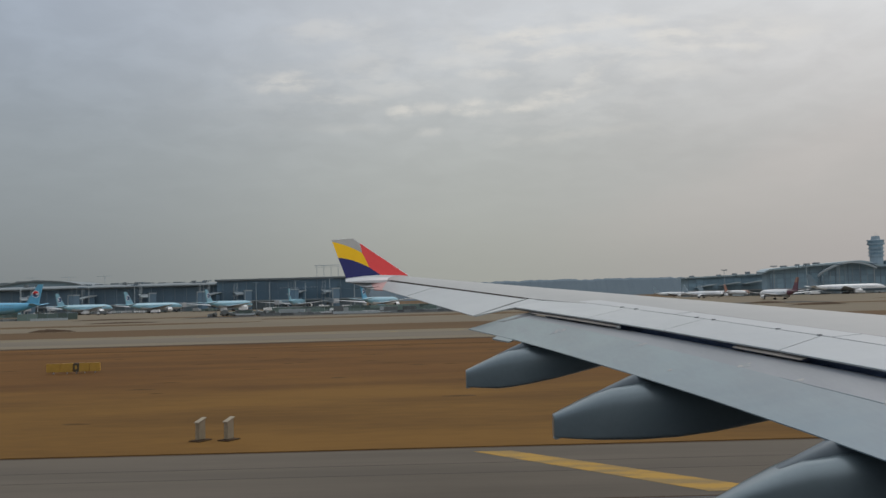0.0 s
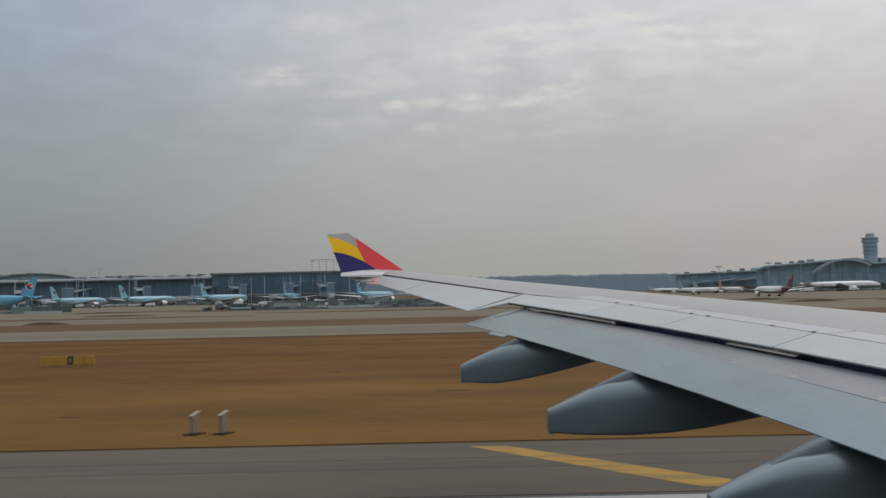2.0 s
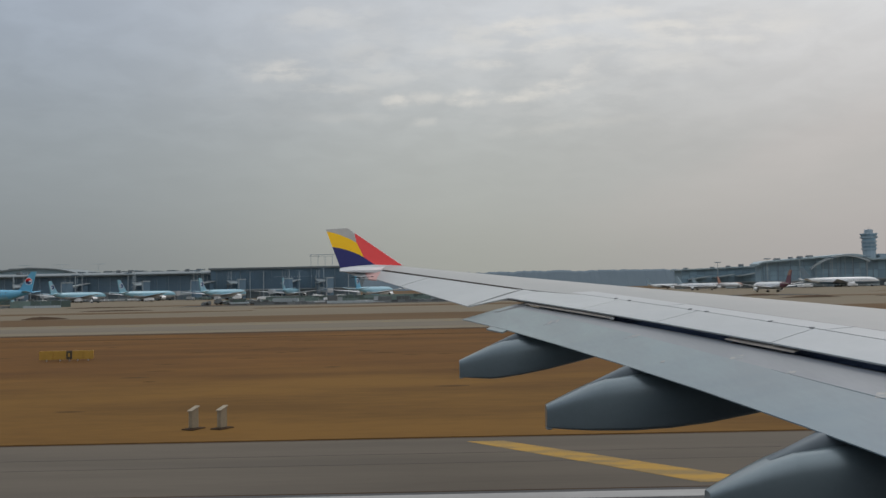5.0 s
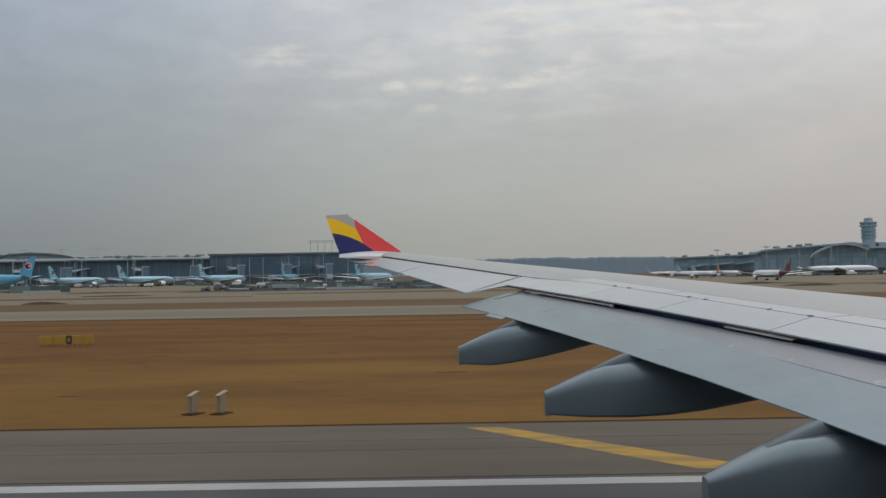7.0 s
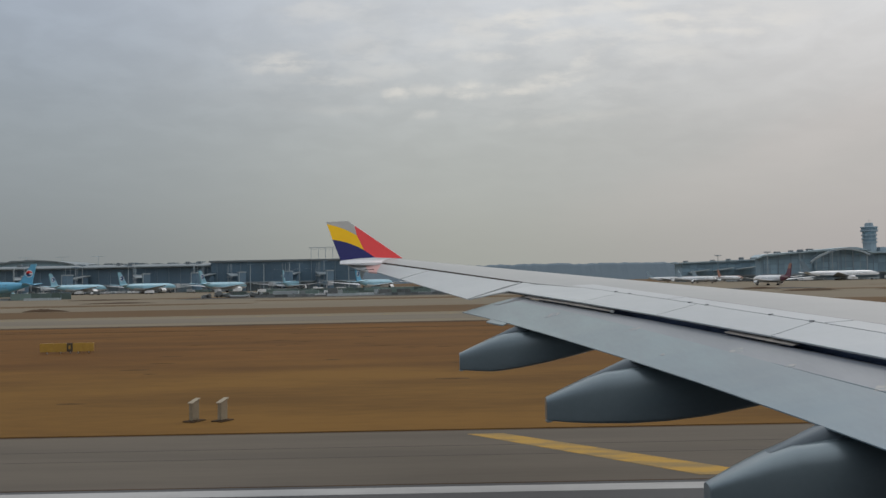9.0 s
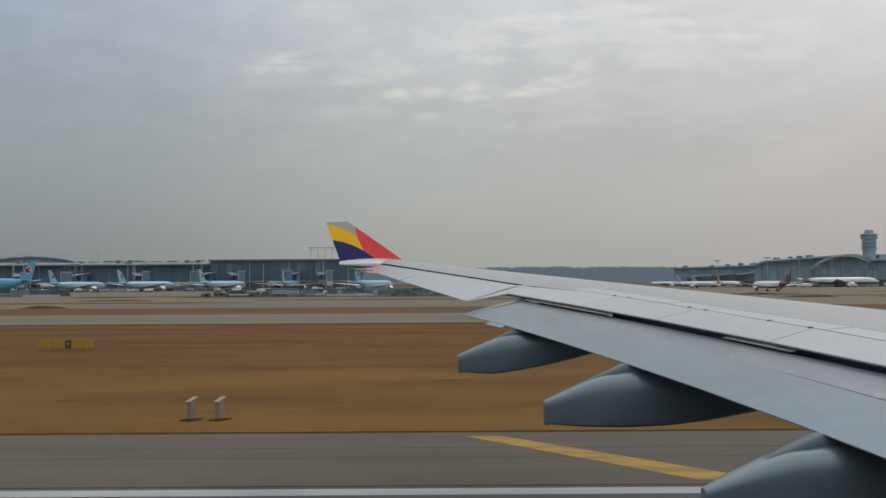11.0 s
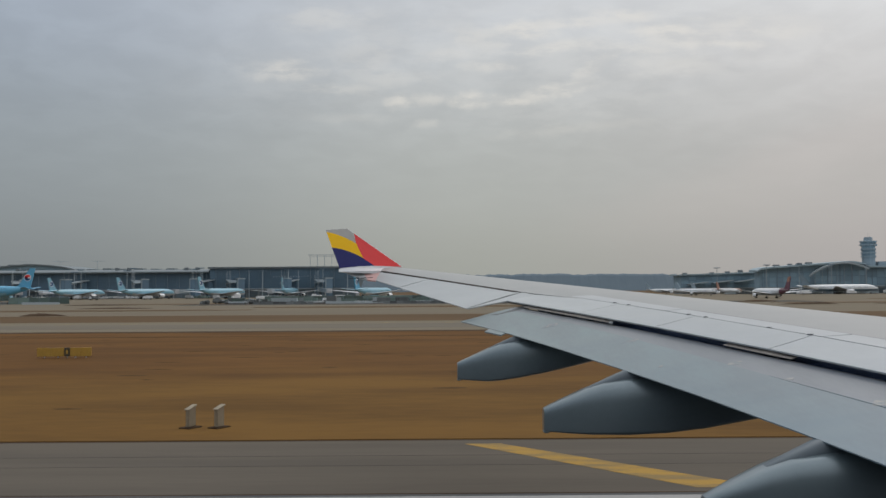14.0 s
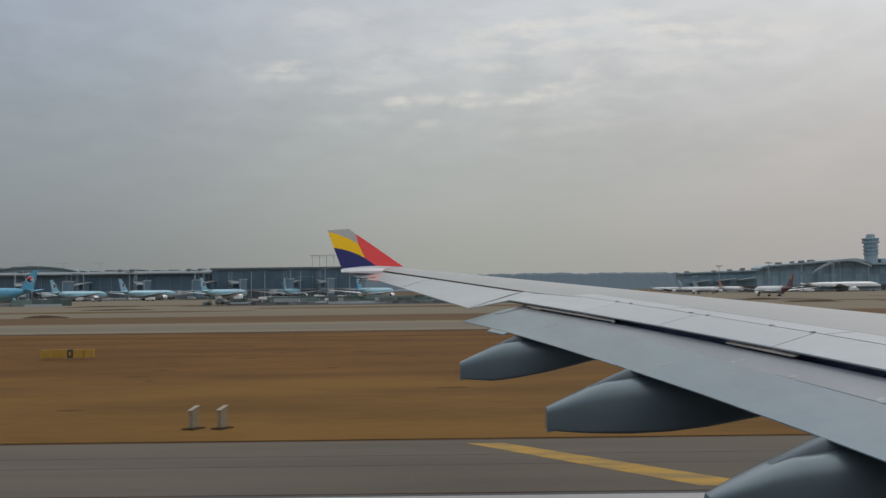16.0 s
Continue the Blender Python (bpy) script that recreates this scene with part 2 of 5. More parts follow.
M["soil"] = surface("soil", (0.072, 0.046, 0.027), 0.95, grain=1.0, stretch=(0.2, 1, 1), second=(0.03, 0.02, 0.014), gloss=0.1)
# wing paints with shading painted in, deeper towards the root
M["wing_paint"] = surface("wing_paint", (0.345, 0.350, 0.344), 0.5, grain=0.9, bump=0.0006, stretch=(1, 0.5, 1), second=(0.31, 0.32, 0.316), amount=0.6, root_shade=(22.0, 12.0, (0.76, 0.76, 0.79)))
M["panel_paint"] = surface("panel_paint", (0.40, 0.422, 0.428), 0.5, grain=0.8, second=(0.355, 0.376, 0.384), amount=0.6, pieces=0.04, root_shade=(19.0, 10.0, (0.80, 0.83, 0.89)))
M["flap_paint"] = surface("flap_paint", (0.240, 0.290, 0.296), 0.5, grain=1.1, second=(0.215, 0.248, 0.256), amount=0.9, stretch=(1.2, 0.35, 1), root_shade=(18.0, 8.0, (0.56, 0.65, 0.78)))
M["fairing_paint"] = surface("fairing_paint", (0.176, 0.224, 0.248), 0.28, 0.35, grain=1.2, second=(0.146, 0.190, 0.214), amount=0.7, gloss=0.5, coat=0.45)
# fairing tone darkened: the shade under the flap put into the bracket
M["bracket_shade"] = surface("bracket_shade", (0.110, 0.138, 0.160), 0.45, grain=1.5, second=(0.092, 0.117, 0.138))
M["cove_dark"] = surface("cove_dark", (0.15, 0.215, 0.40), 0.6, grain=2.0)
M["seal_beige"] = surface("seal_beige", (0.3, 0.275, 0.25), 0.7, grain=5.0, second=(0.2, 0.18, 0.165))
M["steel"] = surface("steel", (0.42, 0.43, 0.45), 0.35, 0.8, grain=3.0)
M["livery_grey"] = surface("livery_grey", (0.42, 0.405, 0.38), 0.4, grain=3.0)
M["livery_yellow"] = surface("livery_yellow", (0.93, 0.53, 0.008), 0.4, grain=3.0, second=(0.86, 0.48, 0.008), gloss=0.2)
M["livery_navy"] = surface("livery_navy", (0.024, 0.026, 0.135), 0.4, grain=3.0, second=(0.021, 0.022, 0.115), gloss=0.2)
M["livery_red"] = surface("livery_red", (0.8, 0.062, 0.062), 0.4, grain=3.0, second=(0.73, 0.055, 0.055), gloss=0.3)
M["reflected_red"] = surface("reflected_red", (0.56, 0.34, 0.32), 0.4, grain=3.0)
M["white_paint"] = surface("white_paint", (0.748, 0.759, 0.770), 0.35, grain=0.3, second=(0.638, 0.649, 0.660))
M["sky_blue_paint"] = surface("sky_blue_paint", (0.120, 0.385, 0.58), 0.35, grain=0.3, second=(0.105, 0.335, 0.51))
M["pale_blue_paint"] = surface("pale_blue_paint", (0.225, 0.42, 0.52), 0.35, grain=0.3, second=(0.19, 0.37, 0.465))
M["silver_paint"] = surface("silver_paint", (0.45, 0.47, 0.49), 0.35, grain=0.3)
M["dark_red_paint"] = surface("dark_red_paint", (0.15, 0.055, 0.085), 0.4, grain=0.3)
M["orange_paint"] = surface("orange_paint", (0.38, 0.21, 0.16), 0.4, grain=0.3)
M["deep_blue_paint"] = surface("deep_blue_paint", (0.03, 0.08, 0.19), 0.4, grain=0.3)
M["bright_blue_paint"] = surface("bright_blue_paint", (0.05, 0.25, 0.55), 0.35, grain=0.3)
M["lime_paint"] = surface("lime_paint", (0.30, 0.42, 0.09), 0.4, grain=0.3)
M["rubber"] = surface("rubber", (0.02, 0.02, 0.021), 0.8, grain=4.0)
# haze painted in: far glass, frames and walls are lifted and blued
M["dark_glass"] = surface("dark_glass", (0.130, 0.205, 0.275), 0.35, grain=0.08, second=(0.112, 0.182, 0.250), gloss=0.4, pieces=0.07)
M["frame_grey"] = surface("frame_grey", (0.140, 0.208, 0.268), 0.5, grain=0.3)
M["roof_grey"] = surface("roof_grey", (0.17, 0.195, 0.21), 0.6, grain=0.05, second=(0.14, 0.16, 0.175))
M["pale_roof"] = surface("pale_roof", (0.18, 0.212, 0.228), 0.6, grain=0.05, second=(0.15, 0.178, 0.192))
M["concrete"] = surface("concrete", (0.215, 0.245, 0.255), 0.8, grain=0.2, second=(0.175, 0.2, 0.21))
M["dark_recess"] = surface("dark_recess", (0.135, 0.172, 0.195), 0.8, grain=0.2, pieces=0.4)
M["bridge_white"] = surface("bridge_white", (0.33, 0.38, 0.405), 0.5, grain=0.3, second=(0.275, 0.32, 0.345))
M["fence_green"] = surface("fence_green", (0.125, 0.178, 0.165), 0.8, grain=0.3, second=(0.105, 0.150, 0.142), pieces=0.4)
M["crate_grey"] = surface("crate_grey", (0.12, 0.135, 0.14), 0.7, grain=0.5, pieces=0.5)
M["sign_yellow"] = surface("sign_yellow", (0.42, 0.25, 0.04), 0.5, grain=3.0)
M["sign_black"] = surface("sign_black", (0.06, 0.05, 0.035), 0.5, grain=3.0)
M["marker_white"] = surface("marker_white", (0.28, 0.235, 0.165), 0.7, grain=6.0, second=(0.21, 0.175, 0.125))
M["marker_lid"] = surface("marker_lid", (0.30, 0.255, 0.185), 0.7, grain=6.0)
# aerial haze is put into the wood and hill colours as blue
M["hazed_wood"] = surface("hazed_wood", (0.150, 0.190, 0.222), 1.0, grain=0.02, second=(0.128, 0.166, 0.198), gloss=0.0)
M["hazed_hill"] = surface("hazed_hill", (0.20, 0.24, 0.28), 1.0, grain=0.004, second=(0.18, 0.22, 0.26), gloss=0.0)
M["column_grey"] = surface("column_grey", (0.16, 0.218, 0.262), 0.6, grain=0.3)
# glass of the far buildings, paled by haze in its colour
M["hazed_glass"] = surface("hazed_glass", (0.215, 0.325, 0.400), 0.35, grain=0.08, second=(0.190, 0.295, 0.370), pieces=0.15)
M["hinge_paint"] = surface("hinge_paint", (0.409, 0.425, 0.434), 0.45, grain=1.5, second=(0.376, 0.393, 0.404), root_shade=(19.0, 10.0, (0.84, 0.86, 0.90)))
M["service_asphalt"] = surface("service_asphalt", (0.075, 0.074, 0.070), 0.9, grain=0.2, stretch=(0.2, 1, 1), second=(0.055, 0.054, 0.052), gloss=0.06)
# tower colour with the haze of distance put into it
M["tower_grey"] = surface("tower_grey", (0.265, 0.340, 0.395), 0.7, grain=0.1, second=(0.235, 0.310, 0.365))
# dark grey for the unseen fuselage, chosen to weaken its bounced light
M["low_bounce_grey"] = surface("low_bounce_grey", (0.16, 0.165, 0.17), 0.5, grain=0.5, second=(0.13, 0.135, 0.14))
# far walls, their blue haze is part of the colour
M["hazed_wall"] = surface("hazed_wall", (0.24, 0.340, 0.405), 0.7, grain=0.05, second=(0.215, 0.310, 0.375))
M["seal_grey"] = surface("seal_grey", (0.085, 0.077, 0.068), 0.9, grain=1.0, gloss=0.1)
M["bare_skin"] = surface("bare_skin", (0.245, 0.258, 0.275), 0.45, grain=1.3, second=(0.205, 0.220, 0.235), amount=1.0, stretch=(1.2, 0.3, 1), root_shade=(18.0, 8.0, (0.66, 0.71, 0.79)))
M["scuffed"] = surface("scuffed", (0.315, 0.305, 0.300), 0.6, grain=9.0, second=(0.215, 0.240, 0.252), amount=1.0, low=0.36, high=0.54)
M["skin_joint"] = surface("skin_joint", (0.13, 0.135, 0.14), 0.6, grain=2.0)
M["gap_dark"] = surface("gap_dark", (0.045, 0.040, 0.036), 0.95, grain=2.0, gloss=0.03)
# roof metal of far halls, lightened by painted haze
M["hazed_metal"] = surface("hazed_metal", (0.29, 0.37, 0.41), 0.7, grain=0.05, second=(0.27, 0.345, 0.385))
M["vehicle_yellow"] = surface("vehicle_yellow", (0.50, 0.30, 0.04), 0.5, grain=1.0)

# ---- builders ----


def mesh_of(name, verts, faces, mats, slots=None, smooth=False):
    me = bpy.data.meshes.new(name)
    me.from_pydata([tuple(v) for v in verts], [], faces)
    for m in mats if isinstance(mats, (list, tuple)) else [mats]:
        me.materials.append(m)
    if slots:
        me.polygons.foreach_set("material_index", slots)
    if smooth:
        me.polygons.foreach_set("use_smooth", [True] * len(me.polygons))
    me.update()
    return me


def clean(bm):
    bmesh.ops.remove_doubles(bm, verts=bm.verts, dist=1e-5)
    bmesh.ops.recalc_face_normals(bm, faces=bm.faces)


def part(name, bm, material, parent, label="", smooth=False):
    """Links a bmesh as ONE mesh object under a thing or under a part."""
    clean(bm)
    me = bpy.data.meshes.new(name)
    bm.to_mesh(me)
    bm.free()
    for m in material if isinstance(material, (list, tuple)) else [material]:
        me.materials.append(m)
    if smooth:
        me.polygons.foreach_set("use_smooth", [True] * len(me.polygons))
        me.set_sharp_from_angle(angle=radians(28))
    ob = new(name, me)
    ob.parent = parent
    if label:
        tagged(ob, label)
    return ob


def piece(name, me, parent, m):
    """One more object on shared mesh data, under its parent."""
    ob = new(name, me)
    ob.parent = parent
    ob.matrix_basis = m
    return ob


def thing(name, label, category, m=None, group=""):
    ob = new(name)
    ob.empty_display_size = 0.5
    if m is not None:
        ob.matrix_basis = m
    return tagged(ob, label, category, group)


def box(bm, lo, hi, bevel=0.0):
    """A box from corner to corner, its edges broken by a bevel."""
    geo = bmesh.ops.create_cube(bm, size=1)["verts"]
    for v in geo:
        v.co = Vector([(a + b) / 2 + c * (b - a) for a, b, c in zip(lo, hi, v.co)])
    if bevel:
        edges = {e for v in geo for e in v.link_edges}
        bmesh.ops.bevel(bm, geom=list(edges), offset=bevel, segments=2, affect="EDGES", clamp_overlap=True)
    return geo


def boxes(*list_of):
    bm = bmesh.new()
    for b in list_of:
        box(bm, *b)
    return bm


def prism(bm, lower, upper):
    """A solid between two outlines with the same number of corners."""
    a = [bm.verts.new(p) for p in lower]
    b = [bm.verts.new(p) for p in upper]
    n = len(a)
    bm.faces.new(a)
    bm.faces.new(b)
    for i in range(n):
        bm.faces.new((a[i], a[(i + 1) % n], b[(i + 1) % n], b[i]))


def loft(bm, rings, caps=True, closed=True):
    """Skin over rings of equal length; returns the rows of faces."""
    vs = [[bm.verts.new(p) for p in r] for r in rings]
    n, rows = len(vs[0]), []
    for a, b in zip(vs, vs[1:]):
        row = []
        for i in range(n if closed else n - 1):
            j = (i + 1) % n
            row.append(bm.faces.new((a[i], a[j], b[j], b[i])))
        rows.append(row)
    if caps:
        bm.faces.new(vs[0])
        bm.faces.new(vs[-1])
    return rows


def rod(bm, a, b, ra, rb=None, n=8):
    """A round, tapered rod from a to b."""
    a, b = Vector(a), Vector(b)
    rb = ra if rb is None else rb
    q = (b - a).to_track_quat("Z", "Y")
    ring = lambda c, r: [c + q @ Vector((r * math.cos(2 * math.pi * i / n), r * math.sin(2 * math.pi * i / n), 0)) for i in range(n)]
    loft(bm, [ring(a, ra), ring(b, rb)])


def rods(*list_of):
    bm = bmesh.new()
    for r in list_of:
        rod(bm, *r)
    return bm


def sheet(name, x0, x1, y0, y1, z, mat_, label, category, thick=0.05, nx=1):
    """A slab of ground or pavement whose top lies at z."""
    bm = bmesh.new()
    box(bm, (x0, y0, z - thick), (x1, y1, z))
    clean(bm)
    me = bpy.data.meshes.new(name)
    bm.to_mesh(me)
    bm.free()
    me.materials.append(mat_)
    ob = new(name, me)
    return tagged(ob, label, category, kind="structure")


# ---- ground, runway, taxiway, apron ----
FAR = 4600.0
sheet("ground", -FAR, FAR, -400, FAR, -0.06, M["far_grass"], "flat dry winter grassland of the airfield reaching the horizon", "ground", 0.2)
sheet("runway", -700, 700, -36, 24.1, 0.0, M["runway_asphalt"], "dark grey asphalt runway with worn tyre-darkened surface", "runway")
sheet("runway_shoulder", -700, 700, 24.1, 32.5, 0.0, M["shoulder_asphalt"], "brownish grey asphalt runway shoulder with yellow slanting marks", "pavement")
sheet("edge_drain", -700, 700, 32.5, 32.95, -0.035, M["soil"], "dark bare soil strip between shoulder and grass", "ground")
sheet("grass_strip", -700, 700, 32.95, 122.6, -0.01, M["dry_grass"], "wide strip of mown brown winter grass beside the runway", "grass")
sheet("taxiway", -900, 900, 122.6, 160.0, 0.0, M["taxi_concrete"], "pale grey concrete taxiway beyond the grass", "taxiway")
sheet("taxiway_lane", -900, 900, 131.0, 148.0, 0.006, M["taxi_asphalt"], "darker asphalt lane along the middle of the taxiway", "taxiway", 0.02)
sheet("grass_median", -900, 900, 160.0, 204.0, 0.0, M["far_grass"], "narrow strip of brown grass between taxiway and apron", "grass")
sheet("apron", -1500, 1800, 204.0, 1050.0, 0.0, M["apron_concrete"], "wide beige concrete apron in front of the terminals", "apron")
sheet("service_road", -112, 160, 352, 388, 0.02, M["service_asphalt"], "dark asphalt service road across the apron", "road", 0.05)
sheet("runway_side_stripe", -700, 700, 23.05, 23.75, 0.006, M["white_marking"], "worn white painted side stripe of the runway", "road marking", 0.01)
sheet("grass_mown_edge", -700, 700, 119.0, 122.55, 0.0, M["soil"], "dark worn edge of the grass along the taxiway", "ground", 0.03)


for y in (24.04, 27.95, 29.6):
    sheet("pavement_joint", -700, 700, y, y + (0.10 if y < 25 else 0.04), 0.004, M["soil" if y < 25 else "seal_grey"], "thin dark sealed joint in the asphalt", "joint", 0.01)


def pavement_crack(x, y0, y1, seed):
    """A wandering sealed crack across the shoulder."""
    bm = bmesh.new()
    rows, n = [], 14
    for k in range(n + 1):
        y = y0 + (y1 - y0) * k / n
        cx = x + 0.9 * noise.noise((y * 0.7, seed, 0)) + 0.3 * noise.noise((y * 2.6, seed, 4))
        w = 0.012 + 0.02 * abs(noise.noise((y * 1.9, seed, 9)))
        rows.append([(cx - w, y, 0.001), (cx + w, y, 0.001), (cx + w, y, 0.005), (cx - w, y, 0.005)])
    loft(bm, rows)
    clean(bm)
    me = bpy.data.meshes.new("pavement_crack")
    bm.to_mesh(me)
    bm.free()
    me.materials.append(M["seal_grey"])
    tagged(new("pavement_crack", me), "thin wandering dark crack in the asphalt shoulder", "crack", "pavement cracks", "structure")


for i, (x, a, b) in enumerate([(-215.4, 25.2, 30.8), (-214.2, 27.4, 32.0), (-27.0, 25.0, 31.0)]):
    pavement_crack(x, a, b, 7 + i)


def yellow_mark(x):
    bm = bmesh.new()
    lo = [(x, 31.75, 0.001), (x + 1.35, 31.75, 0.001), (x + 8.45, 24.6, 0.001), (x + 6.5, 24.6, 0.001)]
    prism(bm, lo, [(a, b, 0.007) for a, b, _ in lo])
    clean(bm)
    me = bpy.data.meshes.new("shoulder_mark")
    bm.to_mesh(me)
    bm.free()
    me.materials.append(M["yellow_marking"])
    tagged(new("shoulder_mark", me), "slanting yellow stripe painted on the runway shoulder", "road marking", "shoulder marks", "structure")


for k in range(-9, 13):
    if k not in (2, 3, 4, 5, 6):
        yellow_mark(0.8 + 25.8 * k)


def smooth_line(pts, n=6):
    """A flowing line through a few points."""
    p = [Vector(a) for a in (pts[0], *pts, pts[-1])]
    out = []
    for a, b, c, d in zip(p, p[1:], p[2:], p[3:]):
        for k in range(n):
            t = k / n
            out.append(0.5 * (2 * b + (c - a) * t + (2 * a - 5 * b + 4 * c - d) * t * t + (3 * b - a - 3 * c + d) * t ** 3))
    return out + [p[-1]]


def ground_sheet(name, left, right, z, mat_, label, category, group=""):
    """A thin sheet between two lines with the same number of points."""
    bm = bmesh.new()
    loft(bm, [[(a.x, a.y, z - 0.05), (a.x, a.y, z), (b.x, b.y, z), (b.x, b.y, z - 0.05)] for a, b in zip(left, right)])
    clean(bm)
    me = bpy.data.meshes.new(name)
    bm.to_mesh(me)
    bm.free()
    me.materials.append(mat_)
    return tagged(new(name, me), label, category, group, "structure")


sheet("grass_track", -700, 118, 107.3, 108.0, 0.004, M["dry_soil"], "thin worn track in the grass beside the taxiway", "ground", 0.03)
for k in range(-34, 7):
    x = 11.4 * k
    ground_sheet("taxiway_mark", [Vector((x, 150.2)), Vector((x + 1.8, 153.4))], [Vector((x + 1.2, 150.2)), Vector((x + 3.0, 153.4))], 0.006, M["faded_yellow"], "short faded yellow bar on the taxiway edge", "road marking", "taxiway marks")


def worn_grass():
    """Small dark worn spots spread over the grass."""
    spots = random.Random(77)
    verts, faces = [], []
    for _ in range(260):
        x, y = spots.uniform(-320, 70), 36 + 76 * spots.random() ** 0.9
        a, b, n = spots.uniform(0.5, 2.2), spots.uniform(0.15, 0.5), 9
        base = len(verts)
        for k in range(n):
            r = spots.uniform(0.6, 1.0)
            verts.append((x + a * r * math.cos(2 * math.pi * k / n), y + b * r * math.sin(2 * math.pi * k / n), -0.006))
        verts.append((x, y, 0.03))
        faces += [(base + k, base + (k + 1) % n, base + n) for k in range(n)]
    tagged(new("worn_grass", mesh_of("worn_grass", verts, faces, M["dry_soil"])), "small dark worn spots in the dry brown grass", "worn grass", kind="stuff")


worn_grass()


def runway_exit():
    """A flared taxiway through the grass, further along the runway, with pale shoulders and curved yellow lines."""
    left = smooth_line([(58, 24.2), (66, 34), (76, 41), (82, 50), (85, 66), (86, 84), (80, 104), (70, 122.6)])
    right = smooth_line([(168, 24.2), (150, 33), (137, 38), (131, 46), (130, 64), (130, 84), (133, 100), (142, 122.6)])
    ground_sheet("exit_shoulder", left, right, 0.008, M["shoulder_asphalt"], "pale brownish shoulder round the runway exit", "pavement")
    inner_l = smooth_line([(64, 24.2), (76, 30), (88, 39), (92, 50), (94, 66), (95, 84), (90, 104), (76, 122.6)])
    inner_r = smooth_line([(160, 24.2), (142, 29), (127, 36), (122, 46), (120, 64), (121, 84), (124, 104), (136, 122.6)])
    ground_sheet("runway_exit", inner_l, inner_r, 0.014, M["exit_asphalt"], "wide flared dark asphalt taxiway crossing the grass to the runway", "taxiway")
    lines = [([(76, 29.5), (88, 38.5), (92.4, 50), (94.4, 66), (95.4, 84)], 0.3), ([(142, 28.6), (127, 35.6), (121.6, 46), (119.6, 64), (120.6, 84)], 0.3),
             ([(74.8, 29.8), (86.8, 38.9), (91.2, 50), (93.2, 66), (94.2, 84)], 0.25), ([(143.4, 29), (128.2, 36), (122.8, 46), (120.8, 64), (121.8, 84)], 0.25),
             ([(108, 23), (108.2, 60), (108.6, 122)], 0.4), ([(109.4, 23), (109.5, 60), (109.7, 122)], 0.25),
             ([(76, 19.6), (92, 24), (102, 35), (107.6, 55)], 0.3), ([(141, 19.6), (125, 24), (114.6, 35), (109, 55)], 0.3)]
    for pts, w in lines:
        run = smooth_line(pts, 8)
        side = []
        for k, p in enumerate(run):
            d = (run[min(k + 1, len(run) - 1)] - run[max(k - 1, 0)]).normalized()
            side.append(p + Vector((d.y, -d.x)) * w)
        ground_sheet("taxi_line", run, side, 0.020, M["yellow_marking"], "curved yellow line painted on the taxiway exit", "road marking", "taxi lines")
    for x0, x1, y0, y1 in ((82, 88, 45, 45), (84, 90.5, 56, 56), (85.5, 91, 67, 67), (121.5, 127, 44, 44.6), (120, 126, 55.5, 55), (128, 133.5, 33.2, 36.5), (140.5, 143.6, 25.8, 31)):
        ground_sheet("shoulder_bar", [Vector((x0, y0)), Vector((x1, y1))], [Vector((x0 + 0.5, y0 - 0.7)), Vector((x1 + 0.5, y1 - 0.7))], 0.016, M["yellow_marking"], "yellow bar painted on the exit shoulder", "road marking", "shoulder bars")
    far = smooth_line([(128, 106), (150, 104), (165, 84), (209, 70), (320, 62), (700, 60)])
    back = [Vector((p.x, 122.7)) for p in far]
    ground_sheet("taxiway_branch", far, back, 0.010, M["exit_asphalt"], "broad grey asphalt taxiway joining beyond the exit", "taxiway")


runway_exit()


def concrete_pad(x, y, wide, deep):
    bm = boxes(((-wide / 2, -deep / 2, -0.05), (wide / 2, deep / 2, 0.06), 0.02))
    ob = part("concrete_pad", bm, M["white_marking"], None)
    ob.matrix_basis = pose(x, y, 0)
    tagged(ob, "pale flat concrete pad set in the brown grass", "concrete pad", "concrete pads")


for x, y, w, d in ((77, 75, 4.4, 2.2), (134.5, 49.5, 2.9, 2.6), (139, 73.5, 3.3, 3.4), (203, 61.5, 1.8, 2.2), (60, 90, 3.0, 2.5)):
    concrete_pad(x, y, w, d)


def grass_island(x, y, half, deep, seed):
    """A long lens of brown grass let into the apron."""
    rng = random.Random(seed)
    n = 28
    pts = []
    for i in range(n):
        a = 2 * math.pi * i / n
        r = 1 + rng.uniform(-0.08, 0.08)
        pts.append((x + half * math.copysign(abs(math.cos(a)) ** 0.8, math.cos(a)) * r, y + deep * math.sin(a) * r))
    bm = bmesh.new()
    prism(bm, [(a, b, -0.02) for a, b in pts], [(a, b, 0.03) for a, b in pts])
    clean(bm)
    me = bpy.data.meshes.new("grass_island")
    bm.to_mesh(me)
    bm.free()
    me.materials.append(M["far_grass"])
    tagged(new("grass_island", me), "long island of brown grass set in the apron", "grass", "grass islands", "structure")


for i, (x, y, h, d) in enumerate([(-120, 262, 60, 10), (20, 300, 90, 14), (-60, 395, 95, 18), (190, 330, 60, 14), (260, 430, 45, 12), (-330, 330, 70, 12)]):
    grass_island(x, y, h, d, 40 + i)

# ---- the aircraft that carries the camera: its wing, with fuselage and landing gear ----
own = thing("airliner", "wide-body airliner with a grey wing, lowered flaps and striped winglet", "airliner")

WING_Z = lambda y: 3.6 + 0.1 * y
FRONT = lambda y: 19.95 - 0.7835 * y + 0.0014 * y * y
HINGE = lambda y: 10.24 - 0.1772 * y - 0.00955 * y * y if y < 20.7 else 13.54 - 0.5518 * y
SPAR = lambda y: min(13.456 - 0.5067 * y, HINGE(y) + 0.6)
SPOILER_END = lambda y: 9.19 - 0.1855 * y - 0.0099 * y * y
